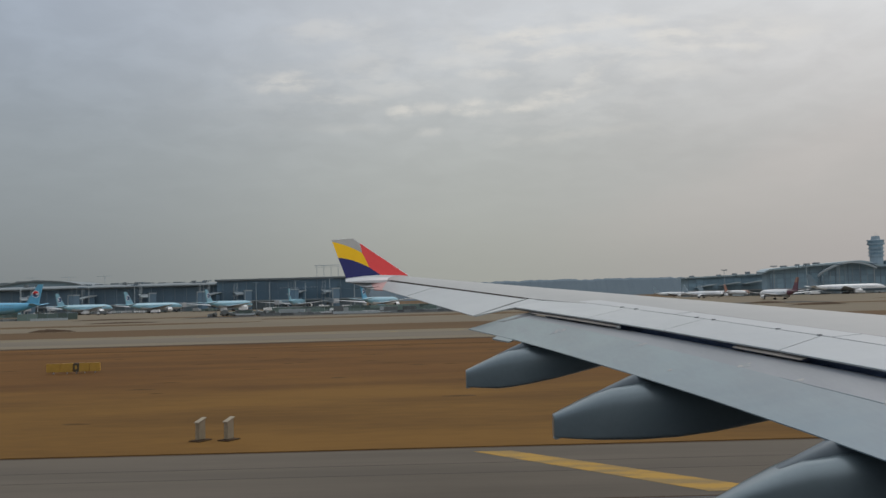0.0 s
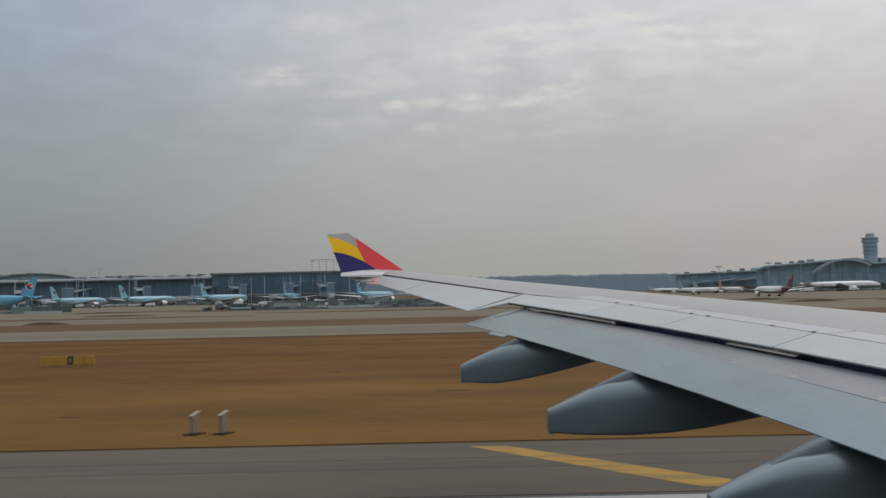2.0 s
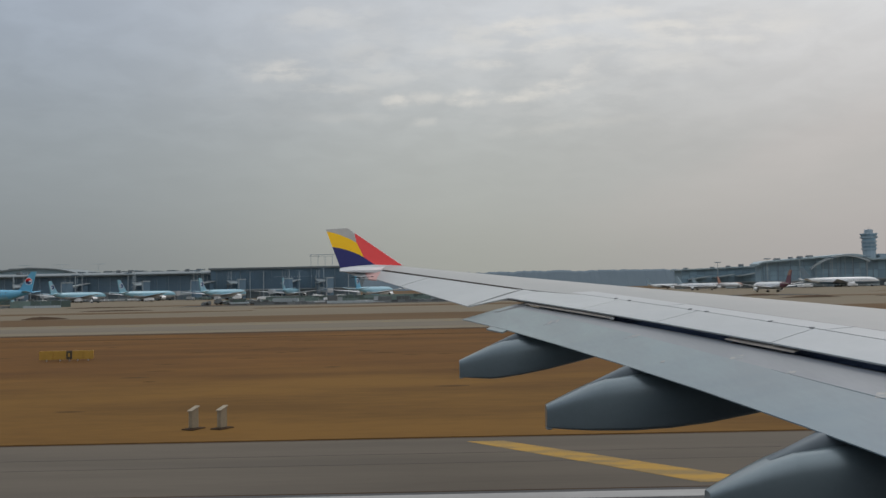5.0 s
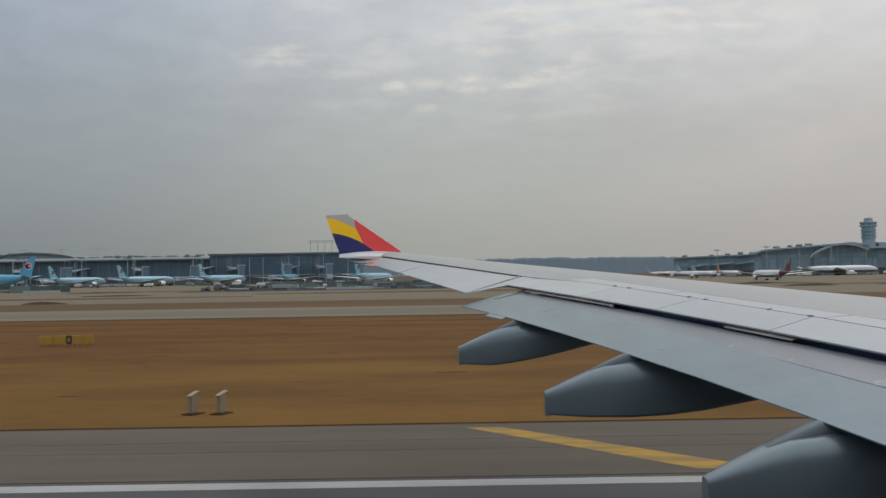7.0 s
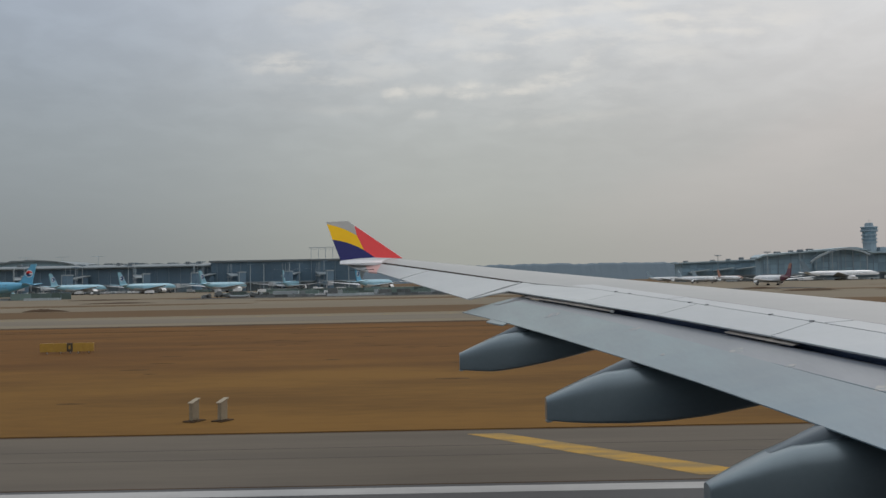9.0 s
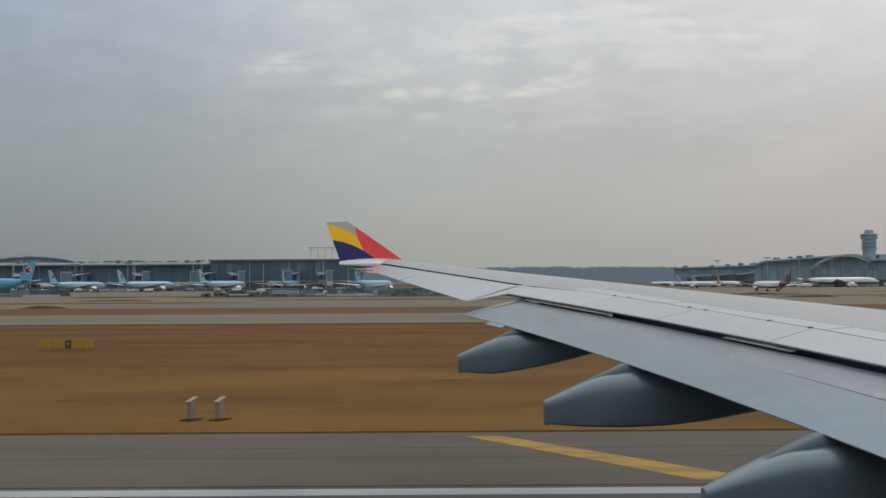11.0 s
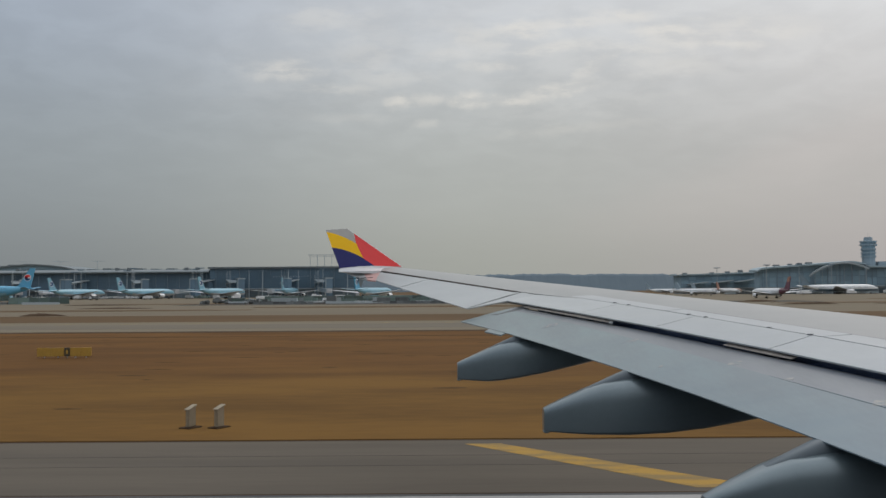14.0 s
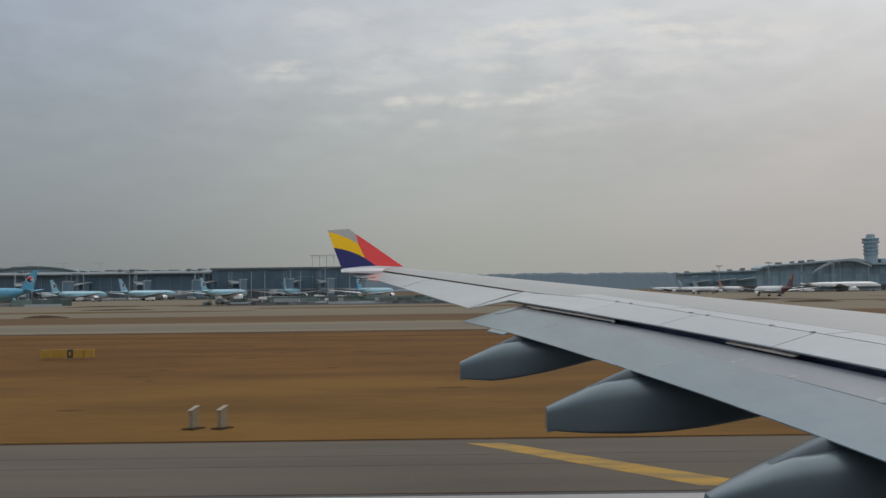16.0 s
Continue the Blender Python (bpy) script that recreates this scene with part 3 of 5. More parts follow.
FLAP_END = lambda y: (6.39 if y > 11 else 6.39 - 0.03 * (11 - y) / 2) - 0.1367 * y - 0.0081 * y * y - (0.075 * (y - 18) if y > 18 else 0)
AILERON_END = lambda y: 7.533 - 0.3533 * y
TIP = 28.6


def wing_section(y):
    """A ring round the fixed wing: over the top from the rear spar to the nose and back below."""
    xr, xf, z = HINGE(y), FRONT(y), WING_Z(y)
    t = 0.95 - 0.022 * y
    c = xf - xr
    top = [(xr, -0.05), (xr + 0.3 * c, 0.0), (xr + 0.6 * c, 0.025), (xr + 0.85 * c, 0.02), (xf, 0.0)]
    nose = [(xf + 0.12, -0.04), (xf + 0.22, -0.11), (xf + 0.25, -0.20), (xf + 0.18, -0.29), (xf, -0.36)]
    low = [(xr + 0.7 * c, -0.36 - 0.35 * t), (xr + 0.35 * c, -0.34 - 0.30 * t), (xr, -0.30 - 0.18 * t)]
    return [(x, y, z + dz) for x, dz in top + nose + low]


bm = bmesh.new()
loft(bm, [wing_section(y) for y in (-1.5, 2, 5, 8, 11, 13, 15, 17, 19, 20.7, 22, 24, 26, 27.6, TIP)])
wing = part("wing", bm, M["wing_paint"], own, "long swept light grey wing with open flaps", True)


def panel(name, quad, drop, thick, mat_, label="", bulge=0.0):
    """A thin movable panel: corners (x, y) in order, each with its drop below the wing line."""
    bm = bmesh.new()
    top = [(x, y, WING_Z(y) + d) for (x, y), d in zip(quad, drop)]
    prism(bm, top, [(x, y, z - thick) for x, y, z in top])
    clean(bm)
    bmesh.ops.bevel(bm, geom=list(bm.edges), offset=min(0.004, thick * 0.2), segments=1, affect="EDGES")
    return part(name, bm, mat_, wing, label)


# spoilers, hinge to rear edge, their ends square to the hinge
SPLITS = [20.6, 18.25, 16.2, 13.75, 11.2, 8.7, 6.2]
for a, b in zip(SPLITS, SPLITS[1:]):
    a, b = a - 0.009, b + 0.009
    ra, rb = a - 0.62, b - 0.62
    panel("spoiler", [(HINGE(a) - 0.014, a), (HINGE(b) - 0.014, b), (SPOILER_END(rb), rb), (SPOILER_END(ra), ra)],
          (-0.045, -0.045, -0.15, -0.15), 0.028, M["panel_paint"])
# ailerons, each a thin wedge in several bays
for a, b in ((28.0, 24.92), (24.88, 20.9)):
    ra, rb = (27.35 if a > 27 else 24.84), (24.9 if b > 24 else 19.75)
    bm, rings = bmesh.new(), []
    for k in range(9):
        f = k / 8
        yh, yr = a + (b - a) * f, ra + (rb - ra) * f
        xh, xr = HINGE(yh) - 0.08, AILERON_END(yr)
        ring = []
        for g, d in ((0.0, 0.0), (0.25, -0.004), (0.5, -0.003), (0.75, -0.001), (1.0, 0.0)):
            ring.append((xh + (xr - xh) * g, yh + (yr - yh) * g, WING_Z(yh + (yr - yh) * g) - 0.06 - 0.24 * g - d * 4))
        rings.append(ring + [(ring[4][0], ring[4][1], ring[4][2] - 0.015), (ring[0][0], ring[0][1], ring[0][2] - 0.14)])
    loft(bm, rings)
    part("aileron", bm, M["panel_paint"], wing, smooth=True)
# dark gap along the aileron hinge
for a, b in ((27.9, 24.9), (24.9, 20.95)):
    panel("hinge_gap", [(HINGE(a) - 0.15, a), (HINGE(a) - 0.03, a), (HINGE(b) - 0.03, b), (HINGE(b) - 0.15, b)], (-0.066, -0.046, -0.046, -0.066), 0.02, M["gap_dark"], "dark hinge gap")
# fixed panel between aileron and spoilers
panel("shroud_panel", [(HINGE(20.9) - 0.05, 20.86), (HINGE(20.64), 20.64), (SPOILER_END(20.0), 20.0), (AILERON_END(19.72) + 0.02, 19.71)],
      (-0.06, -0.05, -0.16, -0.30), 0.028, M["panel_paint"])
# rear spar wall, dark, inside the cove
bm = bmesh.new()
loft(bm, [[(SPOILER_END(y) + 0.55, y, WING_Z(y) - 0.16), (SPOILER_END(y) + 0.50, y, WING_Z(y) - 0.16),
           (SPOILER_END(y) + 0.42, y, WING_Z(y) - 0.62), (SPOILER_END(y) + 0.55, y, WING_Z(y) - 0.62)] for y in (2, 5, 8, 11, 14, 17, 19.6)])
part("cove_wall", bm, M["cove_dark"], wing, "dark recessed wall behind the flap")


def flap_line(y):
    """Where the bare front skin of the flap meets the painted rear."""
    f = 0.60 if y < 12.4 else 0.60 + 0.035 * (y - 12.4)
    return FLAP_END(y) + f * (SPOILER_END(y) - FLAP_END(y))


def flap_top(x, y):
    """The drop of the flap's upper side below the wing line at x."""
    xb, xs = FLAP_END(y), SPOILER_END(y)
    xm = xs + 0.42 - 0.55 * (xs + 0.42 - xb)
    return -0.39 + (x - xm) / (xs - xm) * 0.118 if x > xm else -0.595 + (x - xb) / (xm - xb) * 0.205


def flap_section(y):
    xa, xb, z, xl = SPOILER_END(y) + 0.42, FLAP_END(y), WING_Z(y), flap_line(y)
    c = xa - xb
    return [(x, y, z + d) for x, d in ((xa, -0.50), (xa - 0.05, -0.38), (xa - 0.18, -0.31), (xa - 0.42, -0.272), (xl, flap_top(xl, y)), (xa - 0.55 * c, -0.39),
                                       (xb, -0.595), (xb, -0.61), (xa - 0.5 * c, -0.56), (xa - 0.1, -0.60))]


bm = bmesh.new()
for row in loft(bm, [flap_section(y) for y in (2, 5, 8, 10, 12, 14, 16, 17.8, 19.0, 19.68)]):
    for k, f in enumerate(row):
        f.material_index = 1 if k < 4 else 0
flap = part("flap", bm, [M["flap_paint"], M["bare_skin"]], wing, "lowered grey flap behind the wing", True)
# bevelled outer corner, tab and seals
panel("flap_tab", [(FLAP_END(18.55) + 0.04, 18.55), (FLAP_END(17.95) + 0.04, 17.95), (FLAP_END(17.95) - 0.09, 17.85), (FLAP_END(18.5) - 0.13, 18.35)],
      (-0.59, -0.59, -0.63, -0.63), 0.03, M["flap_paint"])
for a, b in ((19.35, 16.75), (14.0, 12.7)):
    panel("seal_strip", [(SPOILER_END(a) + 0.08, a), (SPOILER_END(b) + 0.08, b), (SPOILER_END(b) - 0.035, b), (SPOILER_END(a) - 0.035, a)],
          (-0.19, -0.19, -0.225, -0.225), 0.015, M["seal_beige"], "worn beige rubber seal strip")
# shaded bevel at the flap's outer end, painted as a dark panel
q = [(SPOILER_END(19.5) + 0.30, 19.66), (SPOILER_END(19.3) + 0.28, 19.32), (FLAP_END(19.3) + 0.62, 19.40), (FLAP_END(19.5) + 0.50, 19.66)]
panel("flap_end", q, [flap_top(a, min(b, 19.6)) + 0.006 for a, b in q], 0.02, M["skin_joint"], "dark panel painted for the shaded flap end")
# small brackets along the spoiler hinge
for y in (18.4, 18.0, 16.4, 16.0, 14.6, 13.8, 11.4, 10.9):
    bm = boxes(((HINGE(y) - 0.04, y - 0.03, WING_Z(y) - 0.07), (HINGE(y) + 0.05, y + 0.03, WING_Z(y) - 0.025), 0.008))
    part("hinge_bracket", bm, M["steel"], wing)

# seam along the inner flap skin
q = [(flap_line(y) + e, y) for y, e in ((12.2, 0), (7.6, 0), (7.6, 0.006), (12.2, 0.006))]
panel("flap_seam", q, [flap_top(a, b) + 0.003 for a, b in q], 0.015, M["flap_paint"])
part("seal_bracket", boxes(((SPOILER_END(16.7) - 0.06, 16.62, WING_Z(16.7) - 0.26), (SPOILER_END(16.7) + 0.02, 16.74, WING_Z(16.7) - 0.20), 0.02)), M["hinge_paint"], wing)
# scuffed patches on the flap
for x, y, half, wide in ((3.40, 15.33, 0.30, 0.06), (4.49, 13.06, 0.24, 0.075), (5.40, 10.47, 0.26, 0.09), (2.26, 17.57, 0.34, 0.07), (4.85, 11.92, 0.16, 0.04), (3.49, 13.6, 0.08, 0.03)):
    q = [(x + 0.55 * half, y + wide), (x - 0.1 * half, y + 1.6 * wide), (x - 0.6 * half, y - 0.6 * wide), (x + 0.2 * half, y - 1.5 * wide)]
    panel("worn_patch", q, [flap_top(u, v) + 0.004 for u, v in q], 0.012, M["scuffed"], "scuffed pale patch on the flap")
# joint in the skin ahead of the pale strip
for a, b in ((17.0, 12.0), (12.0, 7.5), (7.5, 3.4)):
    q = [(SPAR(a) + 0.002, a), (SPAR(a) + 0.062, a), (SPAR(b) + 0.062, b), (SPAR(b) + 0.002, b)]
    panel("skin_joint", q, (-0.009, -0.009, -0.009, -0.009), 0.03, M["skin_joint"])
# pale strip of skin between the spar joint and the spoiler hinge, in lengths
for a, b in ((20.3, 17.0), (16.97, 13.6), (13.57, 10.2), (10.17, 6.8), (6.77, 3.4)):
    q = [(HINGE(a) + 0.008, a), (SPAR(a), a), (SPAR(b), b), (HINGE(b) + 0.008, b)]
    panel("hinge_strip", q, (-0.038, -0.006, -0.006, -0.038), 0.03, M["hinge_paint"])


def canoe(rows, x0, y, z0, s, sharp):
    """Rings round a long housing: distance from the rear end, top, bottom and half width of each."""
    rings = []
    for d, top, low, w in rows:
        mid, h = (top + low) / 2 * s, (top - low) / 2 * s
        n = max(4.2, sharp - 1.4 * d)
        half = [(0.0, -1.0), (0.6, -1.0), (0.85, -0.97), (0.96, -0.87)]
        half += [(math.cos(radians(a)) ** (2 / n), -0.68 + 1.68 * math.sin(radians(a)) ** (2 / n)) for a in (0, 8, 18, 28, 36, 44, 52, 60, 68, 76, 84)] + [(0.0, 1.0)]
        loop = half + [(-a, b) for a, b in reversed(half[1:-1])]
        rings.append([(x0 + d * s, y + w * s * a, z0 + mid + h * b) for a, b in loop])
    bm = bmesh.new()
    loft(bm, rings)
    return bm


def track_fairing(y, s, dip=1.0, lift=0.0, on=0.0):
    """A canoe-shaped housing under the flap, blunt at the rear, with the flap's bracket sunk into its top."""
    x0, z0 = FLAP_END(y) - 1.32 * s + on, WING_Z(y) - 0.6
    shell = [(0.0, -0.605, -0.95, 0.10), (0.012, -0.597, -0.962, 0.112), (0.35, -0.44, -0.985, 0.19), (0.7, -0.285, -1.00, 0.25), (0.95, -0.195, -1.00, 0.285), (1.32, -0.13, -1.00, 0.33),
             (1.9, -0.06, -0.97, 0.36), (2.5, 0.0, -0.90, 0.37), (3.3, 0.08, -0.76, 0.36), (4.2, 0.14, -0.56, 0.32), (5.0, 0.14, -0.32, 0.24), (5.6, 0.1, -0.1, 0.12)]
    shell = [(d, top * dip if top < 0 else top, low * (1 - lift * max(0.0, d - 0.8)), 1.15 * w) for d, top, low, w in shell]
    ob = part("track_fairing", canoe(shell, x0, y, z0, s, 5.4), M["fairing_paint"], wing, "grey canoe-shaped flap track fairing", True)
    bracket = [(0.62, -0.36, -0.5, 0.05), (0.72, -0.27, -0.5, 0.10), (0.95, -0.165, -0.5, 0.13), (1.32, 0.0, -0.45, 0.16), (1.9, 0.06, -0.4, 0.18), (2.6, 0.08, -0.3, 0.18)]
    part("flap_bracket", canoe([(d, top * dip if top < 0 else top, low, w) for d, top, low, w in bracket], x0, y, z0, s, 3.6), M["bracket_shade"], wing, "flap bracket, shade put into its dark grey", True)
    part("drain_foot", boxes(((x0 - 0.01 * s, y - 0.13 * s, z0 - 0.985 * s), (x0 + 0.09 * s, y + 0.05 * s, z0 - 0.94 * s), 0.015)), M["flap_paint"], wing)
    return ob


track_fairing(17.65, 0.94, 1.0, 0.15, 0.10)
track_fairing(13.83, 1.0)
track_fairing(9.75, 0.99, 1.06)

# winglet: a swept blade leaning outwards, with the striped livery
LEAN_OUT = 0.48


def wl(x, z, off=0.0):
    """A point of the blade, given in the upright plane at the wing tip, laid outwards into the leaning plane."""
    c = (z - EYE[2]) / TIP
    up = (EYE[2] + c * (TIP - 6.45 * LEAN_OUT)) / (1 - c * LEAN_OUT)
    y = TIP + LEAN_OUT * (up - 6.45)
    return (x * y / TIP, y + off, up)


BLADE = [(-3.43, 6.44), (-1.30, 6.48), (-2.96, 7.645), (-3.18, 7.80), (-3.91, 7.77)]
bm = bmesh.new()
prism(bm, [wl(x, z) for x, z in BLADE], [wl(x, z, 0.07) for x, z in BLADE])
clean(bm)
bmesh.ops.bevel(bm, geom=list(bm.edges), offset=0.015, segments=2, affect="EDGES")
winglet = part("winglet", bm, M["white_paint"], own, "upright swept winglet with grey, yellow, navy and red stripes")


def stripe(name, outline, mat_, lift):
    for off in (-lift, 0.07 + lift - 0.004):
        bm = bmesh.new()
        prism(bm, [wl(x, z, off) for x, z in outline], [wl(x, z, off + 0.004) for x, z in outline])
        part(name, bm, mat_, winglet)


def arc(a, b, sag, n=7):
    """Points from a to b along a shallow bow."""
    out = []
    for i in range(n + 1):
        t = i / n
        k = 4 * t * (1 - t) * sag
        out.append((a[0] + (b[0] - a[0]) * t, a[1] + (b[1] - a[1]) * t + k))
    return out


g_y = arc((-3.885, 7.70), (-2.88, 7.30), 0.05)
y_n = arc((-3.70, 7.165), (-2.64, 6.80), 0.06)
stripe("grey_stripe", [(-3.905, 7.765), *g_y, (-2.965, 7.635), (-3.18, 7.795)], M["livery_grey"], 0.003)
stripe("yellow_stripe", [*g_y, *reversed(y_n)], M["livery_yellow"], 0.003)
stripe("navy_stripe", [*y_n, (-2.27, 6.54), (-2.8, 6.52), (-3.44, 6.46)], M["livery_navy"], 0.003)
stripe("red_stripe", [(-2.955, 7.635), (-2.88, 7.30), (-2.64, 6.80), (-2.27, 6.54), (-1.34, 6.495)], M["livery_red"], 0.003)
# wing tip below the winglet: root fillet and tail
bm = bmesh.new()
rings = []
for x, w0, zt, zb in ((-3.46, 0.05, 6.42, 6.36), (-3.2, 0.2, 6.44, 6.33), (-2.6, 0.4, 6.45, 6.30), (-1.9, 0.45, 6.45, 6.27), (-1.3, 0.4, 6.43, 6.24), (-1.0, 0.25, 6.38, 6.24)):
    rings.append([(x, TIP + 0.09, zb + 0.02), (x, TIP + 0.09, zt + 0.02), (x, TIP, zt + 0.02), (x, TIP - 0.4 * w0, zt - 0.03), (x, TIP - w0, zt - 0.09), (x, TIP - w0, zb - 0.02), (x, TIP - 0.3 * w0, zb - 0.03)])
loft(bm, rings)
part("tip_fairing", bm, M["white_paint"], own, "white rounded wing tip at the foot of the winglet", True)
# pale red here is the winglet's reflection, painted as panel colour
panel("tip_panel", [(-1.86, 28.2), (-2.14, 27.5), (-2.42, 27.8), (-2.62, 28.45)], (-0.05, -0.33, -0.33, -0.14), 0.04, M["reflected_red"], "wing tip panel with the winglet's red reflection painted in")
panel("tip_skirt", [(-2.60, 28.47), (-2.40, 27.82), (-2.80, 28.28), (-3.20, 28.56)], (-0.14, -0.33, -0.27, -0.14), 0.04, M["hinge_paint"], "pale grey skirt at the wing tip")
for x, y in ((-3.0, 28.1), (-2.75, 27.9), (-2.5, 27.7)):
    part("static_wick", rods(((x + 0.25, y, 6.13), (x - 0.1, y - 0.05, 6.10), 0.012, 0.006, 6)), M["rubber"], wing)

# unseen fuselage beside the camera, darkened to cut light bounced onto the fairings, and wheels on the runway
bm = bmesh.new()
rings = []
for x, r, dz in ((-30, 0.5, 1.6), (-24, 1.5, 1.0), (-15, 2.6, 0.2), (-10, 2.82, 0), (0, 2.82, 0), (18, 2.82, 0), (27, 2.75, 0), (31, 2.1, -0.2), (33.5, 1.1, -0.5), (34.3, 0.3, -0.7)):
    rings.append([(x, -3.0 + r * math.cos(2 * math.pi * i / 32), 5.2 + dz + r * math.sin(2 * math.pi * i / 32)) for i in range(32)])
loft(bm, rings)
part("fuselage", bm, M["low_bounce_grey"], own, "unseen rounded fuselage, darkened to cut bounced light", True)


def wheel(name, parent, x, y, r, w):
    bm = bmesh.new()
    prof = [(-w / 2, 0.62 * r), (-w / 2, 0.9 * r), (-0.35 * w, r), (0.35 * w, r), (w / 2, 0.9 * r), (w / 2, 0.62 * r)]
    loft(bm, [[(x + q * math.cos(2 * math.pi * i / 20), y + d, r + q * math.sin(2 * math.pi * i / 20)) for i in range(20)] for d, q in prof])
    return part(name, bm, M["rubber"], parent)


for y in (2.3, -8.3):
    part("gear_leg", rods(((9.0, y, 0.7), (9.0, y, 3.6), 0.17)), M["steel"], own)
    for dx in (-0.7, 0.7):
        for dy in (-0.4, 0.4):
            wheel("wheel", own, 9.0 + dx, y + dy, 0.68, 0.42)
part("gear_leg", rods(((28.0, -3.0, 0.5), (28.0, -3.0, 3.0), 0.13)), M["steel"], own)
for dy in (-0.35, 0.35):
    wheel("wheel", own, 28.0, -3.0 + dy, 0.5, 0.32)

# ---- aircraft on the apron ----


def jet(name, label, length, top, belly, fin, engines=2, roundel=False, double=False, m=None, group="parked airliners", tip=None, rear=None, mark="livery_red"):
    """An airliner on its wheels: nose along +x, ground at z = 0."""
    L = length
    r = 0.046 * L if not double else 0.056 * L
    zc = 0.035 * L + r * (1.0 if not double else 0.95)
    ob = thing(name, label, "airliner", m, group)
    # fuselage
    st = [(-0.5, 0.06, 0.62), (-0.46, 0.22, 0.55), (-0.38, 0.52, 0.34), (-0.28, 0.83, 0.12), (-0.2, 0.97, 0.02), (-0.1, 1, 0), (0.1, 1, 0),
          (0.3, 1, 0), (0.38, 0.95, -0.02), (0.43, 0.80, -0.08), (0.47, 0.55, -0.17), (0.49, 0.30, -0.24), (0.5, 0.06, -0.28)]
    n = 20
    rings = [[(x * L, 0.92 * k * r * math.cos(2 * math.pi * i / n), zc + up * r + k * r * math.sin(2 * math.pi * i / n)) for i in range(n)] for x, k, up in st]
    bm = bmesh.new()
    rows = loft(bm, rings)
    for row in rows:
        for f in row:
            mid = f.calc_center_median()
            f.material_index = 2 if rear and mid.x < -0.24 * L else 0 if mid.z > zc - 0.25 * r else 1
    part("fuselage", bm, [M[top], M[belly], M[rear or top]], ob, smooth=True)
    half = 0.46 * L if not double else 0.53 * L
    for s in (1, -1):
        # wing
        bm = bmesh.new()
        rings = []
        for f in (0.0, 0.35, 0.7, 1.0):
            y = s * (0.5 * r + f * (half - 0.5 * r))
            xl, c = 0.11 * L - f * 0.30 * L, 0.20 * L * (1 - f) ** 1.2 + 0.035 * L
            z, t = zc - 0.55 * r + 0.10 * abs(y), 0.10 * c
            rings.append([(xl, y, z), (xl - 0.15 * c, y, z + 0.5 * t), (xl - 0.5 * c, y, z + 0.45 * t), (xl - c, y, z - 0.1 * t), (xl - 0.5 * c, y, z - 0.5 * t), (xl - 0.15 * c, y, z - 0.5 * t)])
        loft(bm, rings)
        part("wing", bm, M["silver_paint"], ob)
        # tailplane
        bm = bmesh.new()
        rings = []
        for f in (0.0, 1.0):
            y = s * (0.15 * r + f * 0.15 * L)
            xl, c, z = -0.385 * L - f * 0.085 * L, 0.095 * L * (1 - 0.6 * f), zc + 0.4 * r + 0.12 * abs(y)
            rings.append([(xl, y, z), (xl - 0.3 * c, y, z + 0.04 * c), (xl - c, y, z), (xl - 0.3 * c, y, z - 0.04 * c)])
        loft(bm, rings)
        part("tailplane", bm, M[top], ob)
        # engines with a dark intake
        for e in range(engines // 2):
            y = s * (0.16 + 0.13 * e) * L
            x, z, er = 0.08 * L - 0.105 * e * L, zc - 0.62 * r + 0.10 * abs(y) - 0.028 * L, 0.024 * L
            prof = [(0.036, 0.80), (0.040, 0.92), (0.036, 1.0), (0.015, 1.06), (-0.01, 1.0), (-0.035, 0.75), (-0.035, 0.6)]
            bm = bmesh.new()
            loft(bm, [[(x + d * L, y + k * er * math.cos(2 * math.pi * i / 16), z + k * er * math.sin(2 * math.pi * i / 16)) for i in range(16)] for d, k in prof], caps=False)
            nac = part("engine", bm, M["white_paint"], ob, smooth=True)
            bm = bmesh.new()
            rod(bm, (x - 0.030 * L, y, z), (x + 0.026 * L, y, z), 0.6 * er, 0.84 * er, 16)
            part("fan", bm, M["rubber"], nac, "dark engine intake")
            bm = bmesh.new()
            box(bm, (x - 0.05 * L, y - 0.003 * L, z + 0.8 * er), (x + 0.01 * L, y + 0.003 * L, z + 0.034 * L), 0.05)
            part("pylon", bm, M["silver_paint"], ob)
    # fin
    bm = bmesh.new()
    zb = zc + 0.75 * r
    fh = (0.172 if double else 0.148) * L
    out = [(-0.34 * L, zb - 0.05 * fh), (-0.375 * L, zb + 0.12 * fh), (-0.475 * L, zb + fh), (-0.52 * L, zb + fh), (-0.478 * L, zb - 0.05 * fh)]
    prism(bm, [(x, -0.006 * L, z) for x, z in out], [(x, 0.006 * L, z) for x, z in out])
    fin_ob = part("fin", bm, M[fin], ob)
    if roundel:
        for s in (-1, 1):
            cx, cz, rr = -0.455 * L, zb + 0.50 * fh, 0.027 * L
            bm = bmesh.new()
            rod(bm, (cx, s * 0.0055 * L, cz), (cx, s * 0.0072 * L, cz), 1.22 * rr, 1.22 * rr, 20)
            part("roundel_ring", bm, M["white_paint"], fin_ob)
            for k, mt in ((0, mark), (1, "deep_blue_paint")):
                pts = []
                for i in range(13):
                    a = math.pi * i / 12 + math.pi * k
                    pts.append((cx + rr * math.cos(a), cz + rr * math.sin(a)))
                for i in range(1, 8):
                    t = i / 8
                    e = pts[-1], pts[0]
                    w = math.sin(2 * math.pi * t) * 0.35 * rr
                    pts.append((pts[12][0] + (pts[0][0] - pts[12][0]) * t, cz + w * (1 if k == 0 else 1)))
                bm = bmesh.new()
                y = s * 0.0075 * L
                prism(bm, [(x, y - 0.0012 * L, z) for x, z in pts], [(x, y + 0.0012 * L, z) for x, z in pts])
                part("roundel_half", bm, M[mt], fin_ob)
    if tip:
        bm = bmesh.new()
